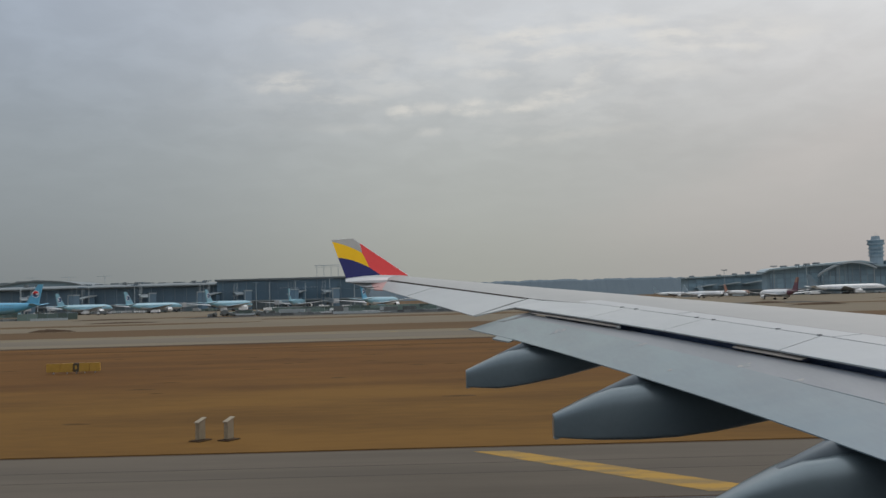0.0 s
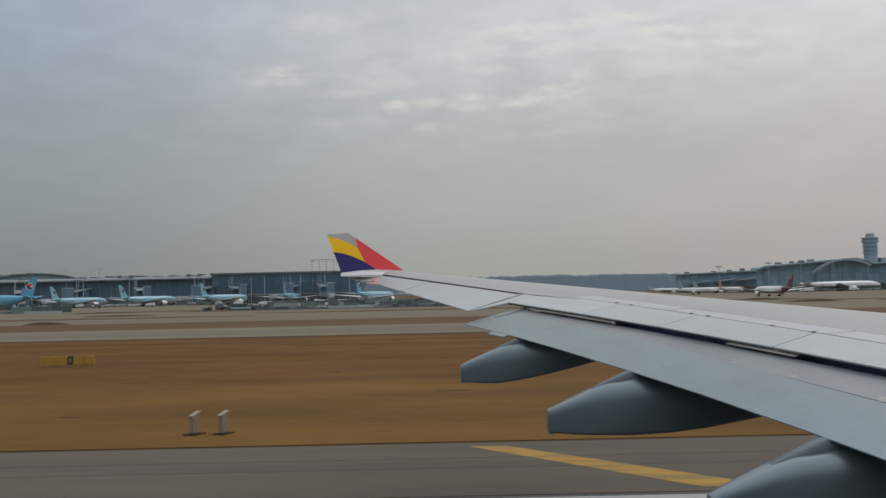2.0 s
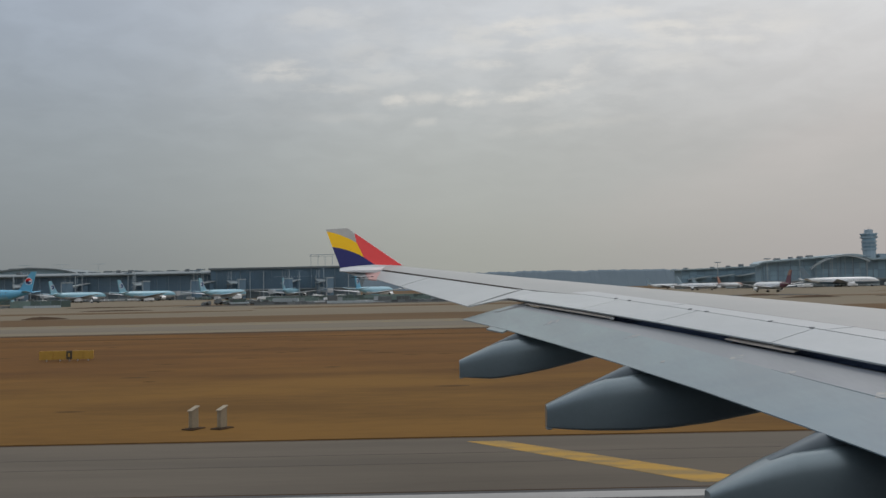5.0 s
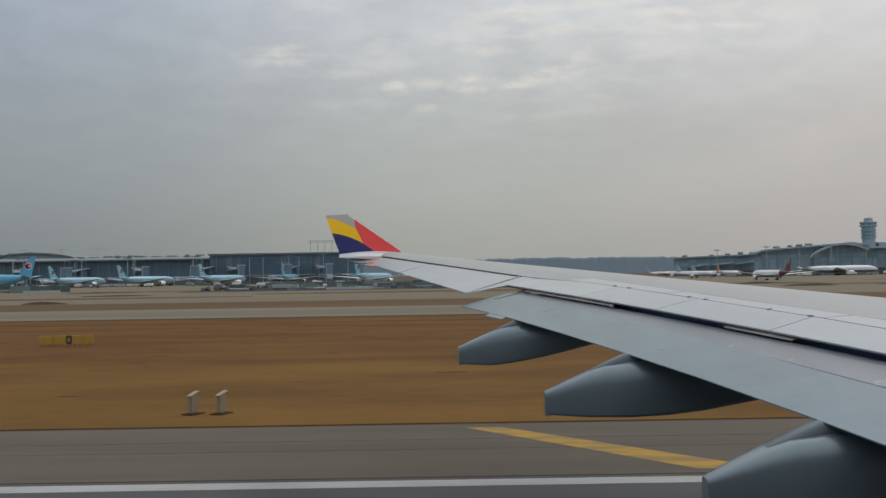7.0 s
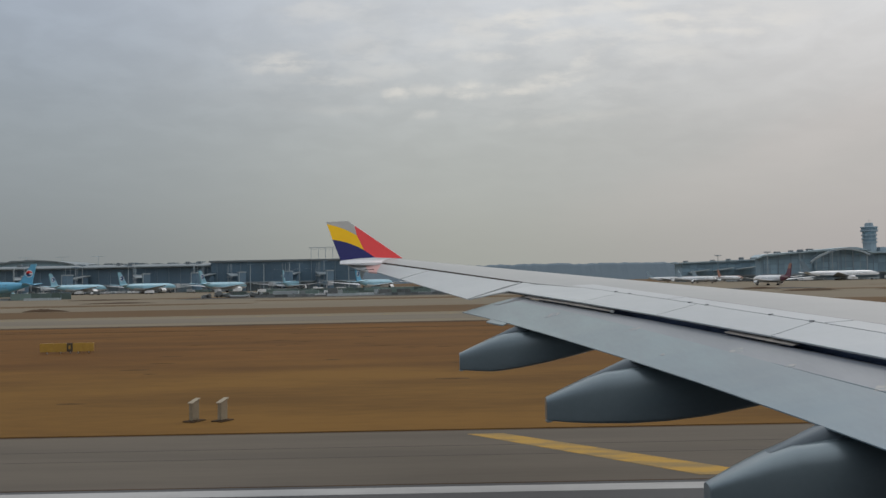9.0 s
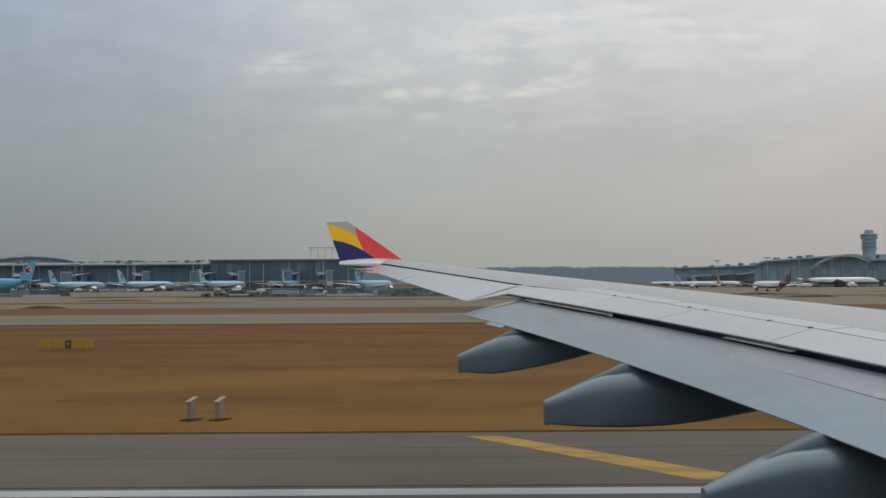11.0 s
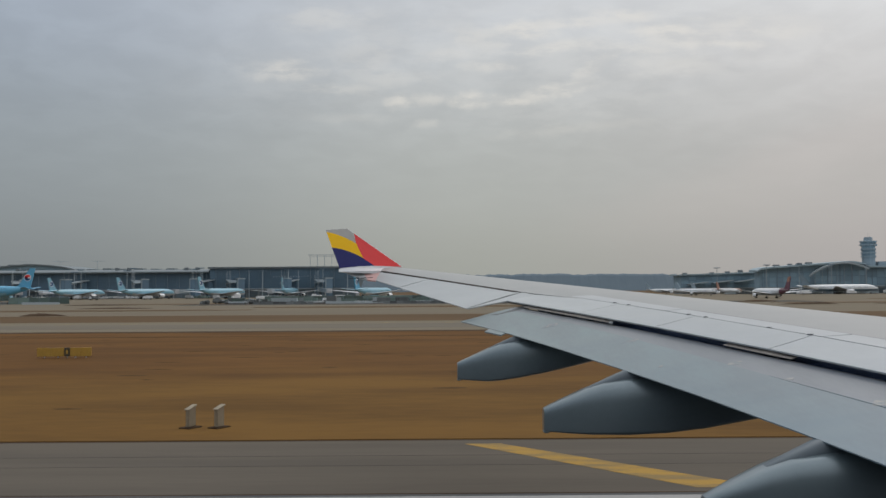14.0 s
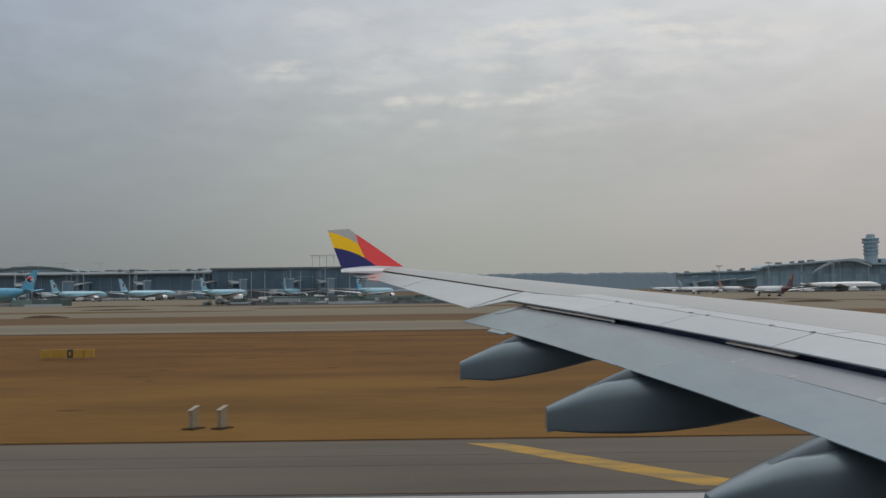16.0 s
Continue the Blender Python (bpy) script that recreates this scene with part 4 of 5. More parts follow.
        out2 = [(-0.43 * L, zb + 0.6 * fh), (-0.476 * L, zb + 1.01 * fh), (-0.521 * L, zb + 1.01 * fh), (-0.502 * L, zb + 0.6 * fh)]
        prism(bm, [(x, -0.0075 * L, z) for x, z in out2], [(x, 0.0075 * L, z) for x, z in out2])
        part("fin_cap", bm, M[tip], fin_ob)
    # cockpit glass and cabin windows
    bm = bmesh.new()
    for i in range(-3, 3):
        a0, a1 = radians(90 + i * 17 + 2), radians(90 + (i + 1) * 17 - 2)
        quad = []
        for a, d in ((a0, 0.468), (a1, 0.468), (a1, 0.452), (a0, 0.452)):
            k = 0.60 if d > 0.46 else 0.74
            quad.append(Vector((d * L, 0.93 * k * r * 1.02 * math.cos(a), zc - 0.14 * r + k * r * 1.04 * math.sin(a) * 0.9)))
        prism(bm, quad, [v + Vector((0.001 * L, 0, 0.002 * L)) for v in quad])
    part("cockpit_glass", bm, M["dark_glass"], ob)
    bm = boxes(((0, -0.02, -0.0035 * L), (0.010 * L, 0.02, 0.0035 * L)))
    pane = bpy.data.meshes.new("cabin_window")
    bm.to_mesh(pane)
    bm.free()
    pane.materials.append(M["dark_glass"])
    for s in (-1, 1):
        for dz in ((0.18,) if not double else (0.05, 0.5)):
            y = s * 0.92 * r * math.cos(math.asin(dz)) * 1.004
            for i in range(26):
                piece("cabin_window", pane, ob, pose(-0.27 * L + i * 0.0245 * L, y, zc + dz * r))
    # wheels
    for x, y in ((0.40, 0), (-0.03, 0.065), (-0.03, -0.065)):
        z = zc - 0.6 * r
        bm = rods(((x * L, y * L, 0.015 * L), (x * L, y * L, z), 0.005 * L))
        leg = part("gear_leg", bm, M["steel"], ob)
        for dx in ((-0.012, 0.012) if y else (0,)):
            for dy in (-0.006, 0.006):
                bm = bmesh.new()
                rr = 0.0105 * L
                rod(bm, ((x + dx) * L, (y + dy - 0.004) * L, rr), ((x + dx) * L, (y + dy + 0.004) * L, rr), rr, rr, 14)
                part("wheel", bm, M["rubber"], leg)
    return ob


BLUE = "pale blue airliner with a roundel on its fin, parked"
jet("airliner", "large double-deck sky-blue airliner with a roundel on its fin", 72.7, "sky_blue_paint", "pale_blue_paint", "sky_blue_paint", 4, True, True, pose(-306, 560, 0, 0, 0, 180))
tri = jet("airliner", BLUE, 66, "pale_blue_paint", "silver_paint", "pale_blue_paint", 2, True, m=pose(-300, 700, 0, 0, 0, 73), mark="deep_blue_paint")
copy_thing(tri, pose(-243, 700, 0, 0, 0, 67))
copy_thing(tri, pose(-178, 690, 0, 0, 0, 71))
copy_thing(tri, pose(-133, 745, 0, 0, 0, 88))
jet("airliner", "pale blue and white airliner with spread wings, taxiing past the terminal", 62, "pale_blue_paint", "white_paint", "sky_blue_paint", 2, True, m=pose(-48, 600, 0, 0, 0, 70), mark="deep_blue_paint")
white = jet("airliner", "white airliner with a blue-grey fin, parked before the far pier", 44, "white_paint", "silver_paint", "tower_grey", 2, m=pose(240, 900, 0, 0, 0, -14))
copy_thing(white, pose(209, 700, 0, 0, 0, -62))
copy_thing(white, pose(258, 800, 0, 0, 0, -25))
jet("airliner", "white airliner with purple and orange tail, taxiing", 44, "white_paint", "silver_paint", "dark_red_paint", 2, tip="orange_paint", m=pose(183, 472, 0, 0, 0, 95), rear="dark_red_paint")
jet("airliner", "long white airliner with a blue-grey fin parked along the pier", 66, "white_paint", "frame_grey", "column_grey", 2, m=pose(350, 746, 0, 0, 0, -5))
red = jet("airliner", "white airliner with dull orange-red fuselage top and fin, parked", 44, "orange_paint", "white_paint", "orange_paint", 2, m=pose(275, 810, 0, 0, 0, 40))
copy_thing(red, pose(345, 880, 0, 0, 0, 75))

jet("airliner", "bright blue and white airliner parked before the glass pier", 68, "bright_blue_paint", "white_paint", "white_paint", 4, m=pose(444, 750, 0, 0, 0, -15))
jet("airliner", "white airliner with a lime green tail on the far apron", 40, "white_paint", "white_paint", "lime_paint", 2, m=pose(760, 760, 0, 0, 0, 200))
copy_thing(tri, pose(-20, 1010, 0, 0, 0, 60))

# ---- the long terminal ----


def facade(parent, x0, x1, y, z0, z1, bay, rows, glass="dark_glass"):
    """A glass wall of single panes behind mullions, facing -y."""
    n = max(1, round((x1 - x0) / bay))
    w, h = (x1 - x0) / n, (z1 - z0) / rows
    bm = boxes(((0.15, -0.05, 0.15), (w - 0.15, 0.05, h - 0.15)))
    clean(bm)
    me = bpy.data.meshes.new("pane")
    bm.to_mesh(me)
    bm.free()
    me.materials.append(M[glass])
    for i in range(n):
        for j in range(rows):
            piece("pane", me, parent, pose(x0 + i * w, y, z0 + j * h))
    bm = bmesh.new()
    for i in range(n + 1):
        box(bm, (x0 + i * w - 0.15, y - 0.12, z0), (x0 + i * w + 0.15, y + 0.15, z1))
    for j in range(rows + 1):
        box(bm, (x0, y - 0.10, z0 + j * h - 0.12), (x1, y + 0.14, z0 + j * h + 0.12))
    part("mullion_grid", bm, M["frame_grey"], parent)


def base_storey(parent, x0, x1, y, h, bay, deep=30):
    """Concrete ground floor with dark bays and piers."""
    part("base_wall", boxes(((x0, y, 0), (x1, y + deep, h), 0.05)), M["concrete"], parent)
    n = round((x1 - x0) / bay)
    bm = boxes(((0.8, -0.10, 0.2), (bay - 0.8, 0.10, h - 2.0)))
    clean(bm)
    me = bpy.data.meshes.new("service_door")
    bm.to_mesh(me)
    bm.free()
    me.materials.append(M["dark_recess"])
    for i in range(n):
        piece("service_door", me, parent, pose(x0 + i * bay, y - 0.02, 0))
    part("ledge", boxes(((x0, y - 1.6, h - 0.5), (x1, y + 0.2, h + 0.5), 0.05)), M["bridge_white"], parent, "pale ledge over the ground floor")


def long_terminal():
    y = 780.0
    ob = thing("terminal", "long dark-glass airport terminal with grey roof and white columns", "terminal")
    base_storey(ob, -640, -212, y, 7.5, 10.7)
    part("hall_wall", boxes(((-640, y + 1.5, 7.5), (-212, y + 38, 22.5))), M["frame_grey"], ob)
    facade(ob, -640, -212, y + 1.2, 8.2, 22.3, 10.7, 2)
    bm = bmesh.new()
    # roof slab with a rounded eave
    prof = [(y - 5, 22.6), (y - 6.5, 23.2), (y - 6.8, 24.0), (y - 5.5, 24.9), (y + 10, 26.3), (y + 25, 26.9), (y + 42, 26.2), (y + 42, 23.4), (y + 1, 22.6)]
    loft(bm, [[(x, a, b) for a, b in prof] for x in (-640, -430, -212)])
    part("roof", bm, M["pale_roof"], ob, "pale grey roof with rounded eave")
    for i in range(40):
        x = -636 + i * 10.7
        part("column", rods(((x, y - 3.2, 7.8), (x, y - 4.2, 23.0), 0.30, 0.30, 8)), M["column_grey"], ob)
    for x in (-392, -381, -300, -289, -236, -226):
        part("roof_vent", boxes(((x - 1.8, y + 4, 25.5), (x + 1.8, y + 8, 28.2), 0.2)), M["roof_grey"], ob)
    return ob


def end_block():
    y = 776.0
    ob = thing("terminal_block", "tall dark terminal block with flat roof and outward-leaning end", "terminal")
    x0, x1 = -211.5, -78.0
    base_storey(ob, x0, x1, y, 8.0, 11.1)
    bm = bmesh.new()
    prism(bm, [(x0, y + 1.2, 8), (x1, y + 1.2, 8), (x1, y + 45, 8), (x0, y + 45, 8)], [(x0, y - 2.6, 26.4), (x1 + 6, y - 2.6, 26.4), (x1 + 6, y + 48, 26.4), (x0, y + 48, 26.4)])
    part("hall_wall", bm, M["frame_grey"], ob)
    # leaning glass, pane by pane
    n, rows = 12, 2
    w = (x1 - x0) / n
    bm = boxes(((0.15, -0.05, 0.15), (w - 0.15, 0.05, 8.95)))
    clean(bm)
    me = bpy.data.meshes.new("pane")
    bm.to_mesh(me)
    bm.free()
    me.materials.append(M["dark_glass"])
    tilt = math.degrees(math.atan2(3.8, 18.4))
    for i in range(n):
        for j in range(rows):
            piece("pane", me, ob, pose(x0 + i * w, y + 1.0 - j * 9.1 * math.sin(radians(tilt)), 8.1 + j * 9.1 * math.cos(radians(tilt)), tilt, 0, 0))
    part("roof", boxes(((x0 - 1, y - 5.5, 26.4), (x1 + 9, y + 50, 28.0), 0.3)), M["roof_grey"], ob, "thin dark flat roof with wide eave")
    part("roof_edge", boxes(((x0 - 1.05, y - 5.62, 27.45), (x1 + 9.1, y - 5.4, 28.12))), M["pale_roof"], ob)
    for i in range(7):
        x = x0 + 6 + i * 21.5
        part("column", rods(((x, y - 3.4, 8.2), (x, y - 3.9, 26.6), 0.32, 0.32, 8)), M["column_grey"], ob)
    for i in range(14):
        part("hall_lamp", boxes(((x0 + 58 + i * 2.6, y - 1.9, 19.0), (x0 + 58.5 + i * 2.6, y - 1.5, 19.4), 0.05)), M["white_paint"], ob)
    # open steel frame on the roof
    fx, fy = -112.0, y + 12
    for dx in (-10, -3.3, 3.3, 10):
        part("mast_post", rods(((fx + dx, fy, 28), (fx + dx, fy, 39.2), 0.16, 0.16, 6)), M["frame_grey"], ob)
    part("mast_beam", rods(((fx - 12, fy, 39.2), (fx + 12, fy, 39.2), 0.22, 0.22, 6), ((fx - 12, fy, 37.6), (fx + 12, fy, 37.6), 0.12, 0.12, 6)), M["frame_grey"], ob)
    return ob


long_terminal()
end_block()


def vaulted_roof():
    """The great hall behind: a shallow shell roof with ribs and masts."""
    ob = thing("terminal_hall", "distant great hall with a shallow curved pale roof", "terminal")
    cx, y0 = -490.0, 1010.0
    bm = bmesh.new()
    rings = []
    for i in range(17):
        t = -1 + i / 8
        z = 32.2 + 7.6 * (1 - t * t) ** 0.8 if abs(t) < 1 else 32.2
        rings.append([(cx + 56 * t, y0, z), (cx + 56 * t, y0 + 90, z), (cx + 56 * t, y0 + 90, z - 1.5), (cx + 56 * t, y0, z - 1.5)])
    loft(bm, rings)
    part("roof", bm, M["pale_roof"], ob)
    bm = bmesh.new()
    loft(bm, [[(r[0][0], y0 + 3, 0), (r[0][0], y0 + 3, r[0][2] - 0.5), (r[0][0], y0 + 86, r[0][2] - 0.5), (r[0][0], y0 + 86, 0)] for r in rings])
    part("hall_wall", bm, M["hazed_wall"], ob)
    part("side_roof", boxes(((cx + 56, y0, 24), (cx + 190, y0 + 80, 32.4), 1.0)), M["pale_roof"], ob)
    part("side_wall", boxes(((cx + 57, y0 + 2, 0), (cx + 189, y0 + 78, 24))), M["hazed_wall"], ob)
    for k in range(13):
        x, h = cx - 44 + k * 19, (38.4, 39.6, 40.4, 38.6, 35.0, 34.0, 33.6, 34.4, 33.8, 34.2, 33.6, 34.0, 33.2)[k]
        part("roof_light", boxes(((x - 5.5, y0 + 6, h - 4), (x + 5.5, y0 + 22, h), 0.8)), M["pale_roof"], ob, "raised roof light on the hall")
    for k in range(4):
        x = cx - 60 + k * 44
        part("roof_mast", rods(((x, y0 + 20, 28), (x, y0 + 20, 44), 0.2, 0.2, 6), ((x - 9, y0 + 20, 43.5), (x + 9, y0 + 20, 43.5), 0.15, 0.15, 6)), M["hazed_metal"], ob)


vaulted_roof()


def boarding_bridge(x, y, turn, group="boarding bridges"):
    ob = thing("boarding_bridge", "white covered passenger boarding bridge on legs beside the terminal", "boarding bridge", pose(x, y, 0, 0, 0, turn), group)
    part("rotunda", rods(((0, 0, 4.5), (0, 0, 9.2), 2.6, 2.6, 14)), M["bridge_white"], ob)
    part("rotunda_leg", rods(((0, 0, 0), (0, 0, 4.6), 0.7, 0.7, 10)), M["concrete"], ob)
    bm = bmesh.new()
    prism(bm, [(2, -1.6, 5.2), (34, -1.8, 4.2), (34, 1.8, 4.2), (2, 1.6, 5.2)], [(2, -1.6, 8.3), (34, -1.8, 7.6), (34, 1.8, 7.6), (2, 1.6, 8.3)])
    tun = part("tunnel", bm, M["bridge_white"], ob)
    part("window_strip", boxes(((4, -1.90, 6.2), (32, -1.84, 7.0)), ((4, 1.84, 6.2), (32, 1.90, 7.0))), M["dark_glass"], tun)
    part("cab", boxes(((33.5, -2.4, 3.9), (38, 2.4, 8.0), 0.3)), M["silver_paint"], ob)
    for s in (-1, 1):
        part("leg", rods(((27, s * 1.7, 0), (27, s * 1.7, 4.6), 0.32, 0.32, 8)), M["frame_grey"], ob)
    part("stair", boxes(((34, -3.4, 0), (35.2, -2.5, 4.4), 0.1)), M["silver_paint"], ob)
    part("head_house", boxes(((-7, -3.5, 0), (-1.5, 3.5, 14.5), 0.2)), M["dark_glass"], ob, "dark glass stair house at the bridge root")
    bm = bmesh.new()
    prism(bm, [(-9, -4.4, 16.2), (9, -4.4, 13.4), (9, 4.4, 13.4), (-9, 4.4, 16.2)], [(-9, -4.4, 17.0), (9, -4.4, 14.1), (9, 4.4, 14.1), (-9, 4.4, 17.0)])
    part("canopy", bm, M["bridge_white"], ob, "pale slanting canopy")
    for sx in (-8, 8):
        for off in (0, 5.0):
            part("mast", rods(((sx * 0.8 + off, -4.0, 0), (sx * 0.8 + off, -4.0, 24.5), 0.2, 0.16, 8)), M["bridge_white"], ob, "tall thin pale mast")
    part("gantry_beam", boxes(((-9, -4.4, 12.6), (14, -3.6, 13.5), 0.1)), M["bridge_white"], ob)
    part("lift_tower", boxes(((12, 1.0, 0), (19, 7.0, 17.0), 0.2)), M["dark_glass"], ob, "dark glass lift tower")
    part("tower_frame", boxes(((11.6, 0.6, 16.6), (19.4, 7.4, 17.6), 0.1), ((18.9, 0.5, 0), (19.6, 1.2, 17.4), 0.05)), M["bridge_white"], ob)
    return ob


for x, t in ((-385, -60), (-330, -118), (-276, -62), (-215, -118), (-190, -64), (-136, -110), (-110, -70)):
    boarding_bridge(x, 770, t)


def flood_mast(x, y, h, group="apron floodlights"):
    ob = thing("floodlight_mast", "tall thin steel floodlight mast with a ring of lamps", "floodlight", pose(x, y, 0), group)
    part("pole", rods(((0, 0, 0), (0, 0, h), 0.42, 0.26, 8)), M["bridge_white"], ob)
    part("lamp_frame", rods(((-2.6, 0, h - 0.5), (2.6, 0, h - 0.5), 0.14, 0.14, 6), ((0, -1.6, h - 0.5), (0, 1.6, h - 0.5), 0.14, 0.14, 6)), M["frame_grey"], ob)
    for dx in (-2.6, -0.9, 0.9, 2.6):
        part("floodlight", boxes(((dx - 0.55, -0.5, h - 0.4), (dx + 0.55, 0.5, h + 0.35), 0.12)), M["frame_grey"], ob)
    part("footing", boxes(((-0.9, -0.9, 0), (0.9, 0.9, 0.8), 0.1)), M["concrete"], ob)


for x in (-374, -368, -328, -322, -281, -275, -222, -215, -172, -160, -137, -128, -106, -84):
    flood_mast(x, 758, 24 + (x * 7 % 4))

# ---- the far pier with its arched roof and the tower ----


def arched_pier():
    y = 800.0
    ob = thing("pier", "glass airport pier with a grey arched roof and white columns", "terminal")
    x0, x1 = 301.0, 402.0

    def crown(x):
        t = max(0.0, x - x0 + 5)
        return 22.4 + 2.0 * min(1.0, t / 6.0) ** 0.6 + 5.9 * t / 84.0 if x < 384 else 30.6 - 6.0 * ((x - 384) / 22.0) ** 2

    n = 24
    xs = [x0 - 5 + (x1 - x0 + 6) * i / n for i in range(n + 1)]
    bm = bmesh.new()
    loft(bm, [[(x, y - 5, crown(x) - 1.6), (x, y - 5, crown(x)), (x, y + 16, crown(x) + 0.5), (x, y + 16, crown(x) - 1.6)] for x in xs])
    part("roof", bm, M["hazed_metal"], ob, "pale grey arched roof")
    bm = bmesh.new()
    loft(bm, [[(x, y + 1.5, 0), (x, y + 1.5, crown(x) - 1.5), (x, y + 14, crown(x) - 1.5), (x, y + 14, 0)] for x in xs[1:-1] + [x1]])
    part("hall_wall", bm, M["hazed_wall"], ob)
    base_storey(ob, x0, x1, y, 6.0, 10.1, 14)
    facade(ob, x0 + 2, x0 + 48, y + 1.0, 6.6, 20.4, 6.6, 3, "hazed_glass")
    facade(ob, x0 + 50, x1, y + 0.8, 6.6, 22.2, 7.4, 3, "hazed_glass")
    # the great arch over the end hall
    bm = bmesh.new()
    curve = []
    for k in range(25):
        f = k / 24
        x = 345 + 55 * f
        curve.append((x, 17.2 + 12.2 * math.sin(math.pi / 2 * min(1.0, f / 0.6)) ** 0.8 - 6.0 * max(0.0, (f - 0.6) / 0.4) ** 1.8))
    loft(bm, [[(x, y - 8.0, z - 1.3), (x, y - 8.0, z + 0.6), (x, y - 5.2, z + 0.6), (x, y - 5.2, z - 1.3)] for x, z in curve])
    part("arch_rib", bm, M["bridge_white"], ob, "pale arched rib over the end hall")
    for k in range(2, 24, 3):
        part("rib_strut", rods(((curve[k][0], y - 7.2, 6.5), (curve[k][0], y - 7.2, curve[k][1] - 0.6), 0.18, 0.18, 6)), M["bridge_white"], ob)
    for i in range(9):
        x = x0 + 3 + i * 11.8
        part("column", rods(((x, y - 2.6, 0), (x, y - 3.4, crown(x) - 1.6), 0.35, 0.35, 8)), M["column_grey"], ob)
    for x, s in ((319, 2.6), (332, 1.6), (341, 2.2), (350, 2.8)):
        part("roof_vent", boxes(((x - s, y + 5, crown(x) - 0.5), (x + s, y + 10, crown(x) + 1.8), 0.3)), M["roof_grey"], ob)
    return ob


def long_pier():
    y = 803.0
    ob = thing("pier_wing", "long glass pier with sloping white canopies and columns", "terminal")
    base_storey(ob, 402.5, 640, y, 7.0, 10.8)
    part("hall_wall", boxes(((402.5, y + 1.5, 7), (640, y + 40, 24.0))), M["hazed_wall"], ob)
    facade(ob, 402.5, 640, y + 1.2, 7.4, 23.5, 10.8, 2, "hazed_glass")
    part("roof", boxes(((402.0, y - 6, 24.0), (646, y + 44, 26.2), 0.6)), M["hazed_metal"], ob)
    for i in range(20):
        part("column", rods(((406 + i * 12, y - 4, 0), (406 + i * 12, y - 4.5, 24.2), 0.35, 0.35, 8)), M["column_grey"], ob)
    for x in (430, 470, 520, 580):
        bm = bmesh.new()
        prism(bm, [(x, y - 14, 11), (x + 26, y - 14, 15), (x + 26, y, 15), (x, y, 11)], [(x, y - 14, 11.8), (x + 26, y - 14, 15.8), (x + 26, y, 15.8), (x, y, 11.8)])
        part("canopy", bm, M["bridge_white"], ob)
        part("roof_vent", boxes(((x + 4, y + 8, 26.0), (x + 18, y + 16, 29.5), 0.3)), M["roof_grey"], ob)


def low_pier():
    y = 905.0
    ob = thing("low_pier", "low distant blue-grey pier with a sloping roof", "terminal")
    base_storey(ob, 256, 345, y, 6.0, 9.5)
    bm = bmesh.new()
    prism(bm, [(256, y + 1.5, 6), (345, y + 1.5, 6), (345, y + 30, 6), (256, y + 30, 6)], [(256, y + 1.5, 19.3), (345, y + 1.5, 21.6), (345, y + 30, 21.6), (256, y + 30, 19.3)])
    part("hall_wall", bm, M["hazed_wall"], ob)
    facade(ob, 256, 345, y + 1.2, 6.5, 18.6, 8.1, 3, "hazed_glass")
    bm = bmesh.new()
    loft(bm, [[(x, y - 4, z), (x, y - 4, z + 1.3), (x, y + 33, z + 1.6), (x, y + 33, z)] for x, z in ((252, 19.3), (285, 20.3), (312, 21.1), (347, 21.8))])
    part("roof", bm, M["hazed_metal"], ob)
    for x0, z0 in ((262, 9.5), (288, 11.0), (312, 12.0)):
        bm = bmesh.new()
        prism(bm, [(x0, y - 12, z0), (x0 + 20, y - 12, z0 + 2.6), (x0 + 20, y, z0 + 2.6), (x0, y, z0)], [(x0, y - 12, z0 + 0.8), (x0 + 20, y - 12, z0 + 3.4), (x0 + 20, y, z0 + 3.4), (x0, y, z0 + 0.8)])
        part("canopy", bm, M["bridge_white"], ob)
    for x, h in ((262, 22.6), (291, 23.0), (308, 23.9), (322, 25.2)):
        part("roof_vent", boxes(((x - 2, y + 6, 20.0), (x + 2, y + 11, h), 0.2)), M["roof_grey"], ob)


arched_pier()
long_pier()
low_pier()


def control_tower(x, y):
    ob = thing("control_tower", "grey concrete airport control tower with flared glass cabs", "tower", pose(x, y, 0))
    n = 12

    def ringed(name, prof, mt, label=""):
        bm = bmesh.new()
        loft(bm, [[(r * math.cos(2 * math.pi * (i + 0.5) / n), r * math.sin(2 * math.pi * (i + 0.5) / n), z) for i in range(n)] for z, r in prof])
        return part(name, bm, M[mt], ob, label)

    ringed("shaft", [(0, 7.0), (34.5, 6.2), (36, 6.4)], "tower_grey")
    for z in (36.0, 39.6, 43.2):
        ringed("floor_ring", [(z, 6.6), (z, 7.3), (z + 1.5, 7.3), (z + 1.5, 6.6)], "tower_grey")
        ringed("window_band", [(z + 1.5, 6.3), (z + 3.6, 6.5)], "hazed_glass")
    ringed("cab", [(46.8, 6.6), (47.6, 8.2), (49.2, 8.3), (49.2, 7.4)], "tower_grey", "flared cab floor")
    ringed("cab_glass", [(49.2, 7.2), (51.4, 7.9)], "hazed_glass")
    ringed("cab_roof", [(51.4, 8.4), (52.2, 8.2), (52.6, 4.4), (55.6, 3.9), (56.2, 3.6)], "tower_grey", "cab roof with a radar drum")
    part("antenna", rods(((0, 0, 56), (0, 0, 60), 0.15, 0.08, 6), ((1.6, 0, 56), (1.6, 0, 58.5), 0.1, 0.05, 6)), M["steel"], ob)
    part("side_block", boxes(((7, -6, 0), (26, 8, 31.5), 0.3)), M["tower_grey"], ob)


control_tower(430, 852)
for x in (286, 300, 330, 360, 392, 420, 450):
    flood_mast(x, 782 if x > 290 else 880, 27)

# ---- distance ----


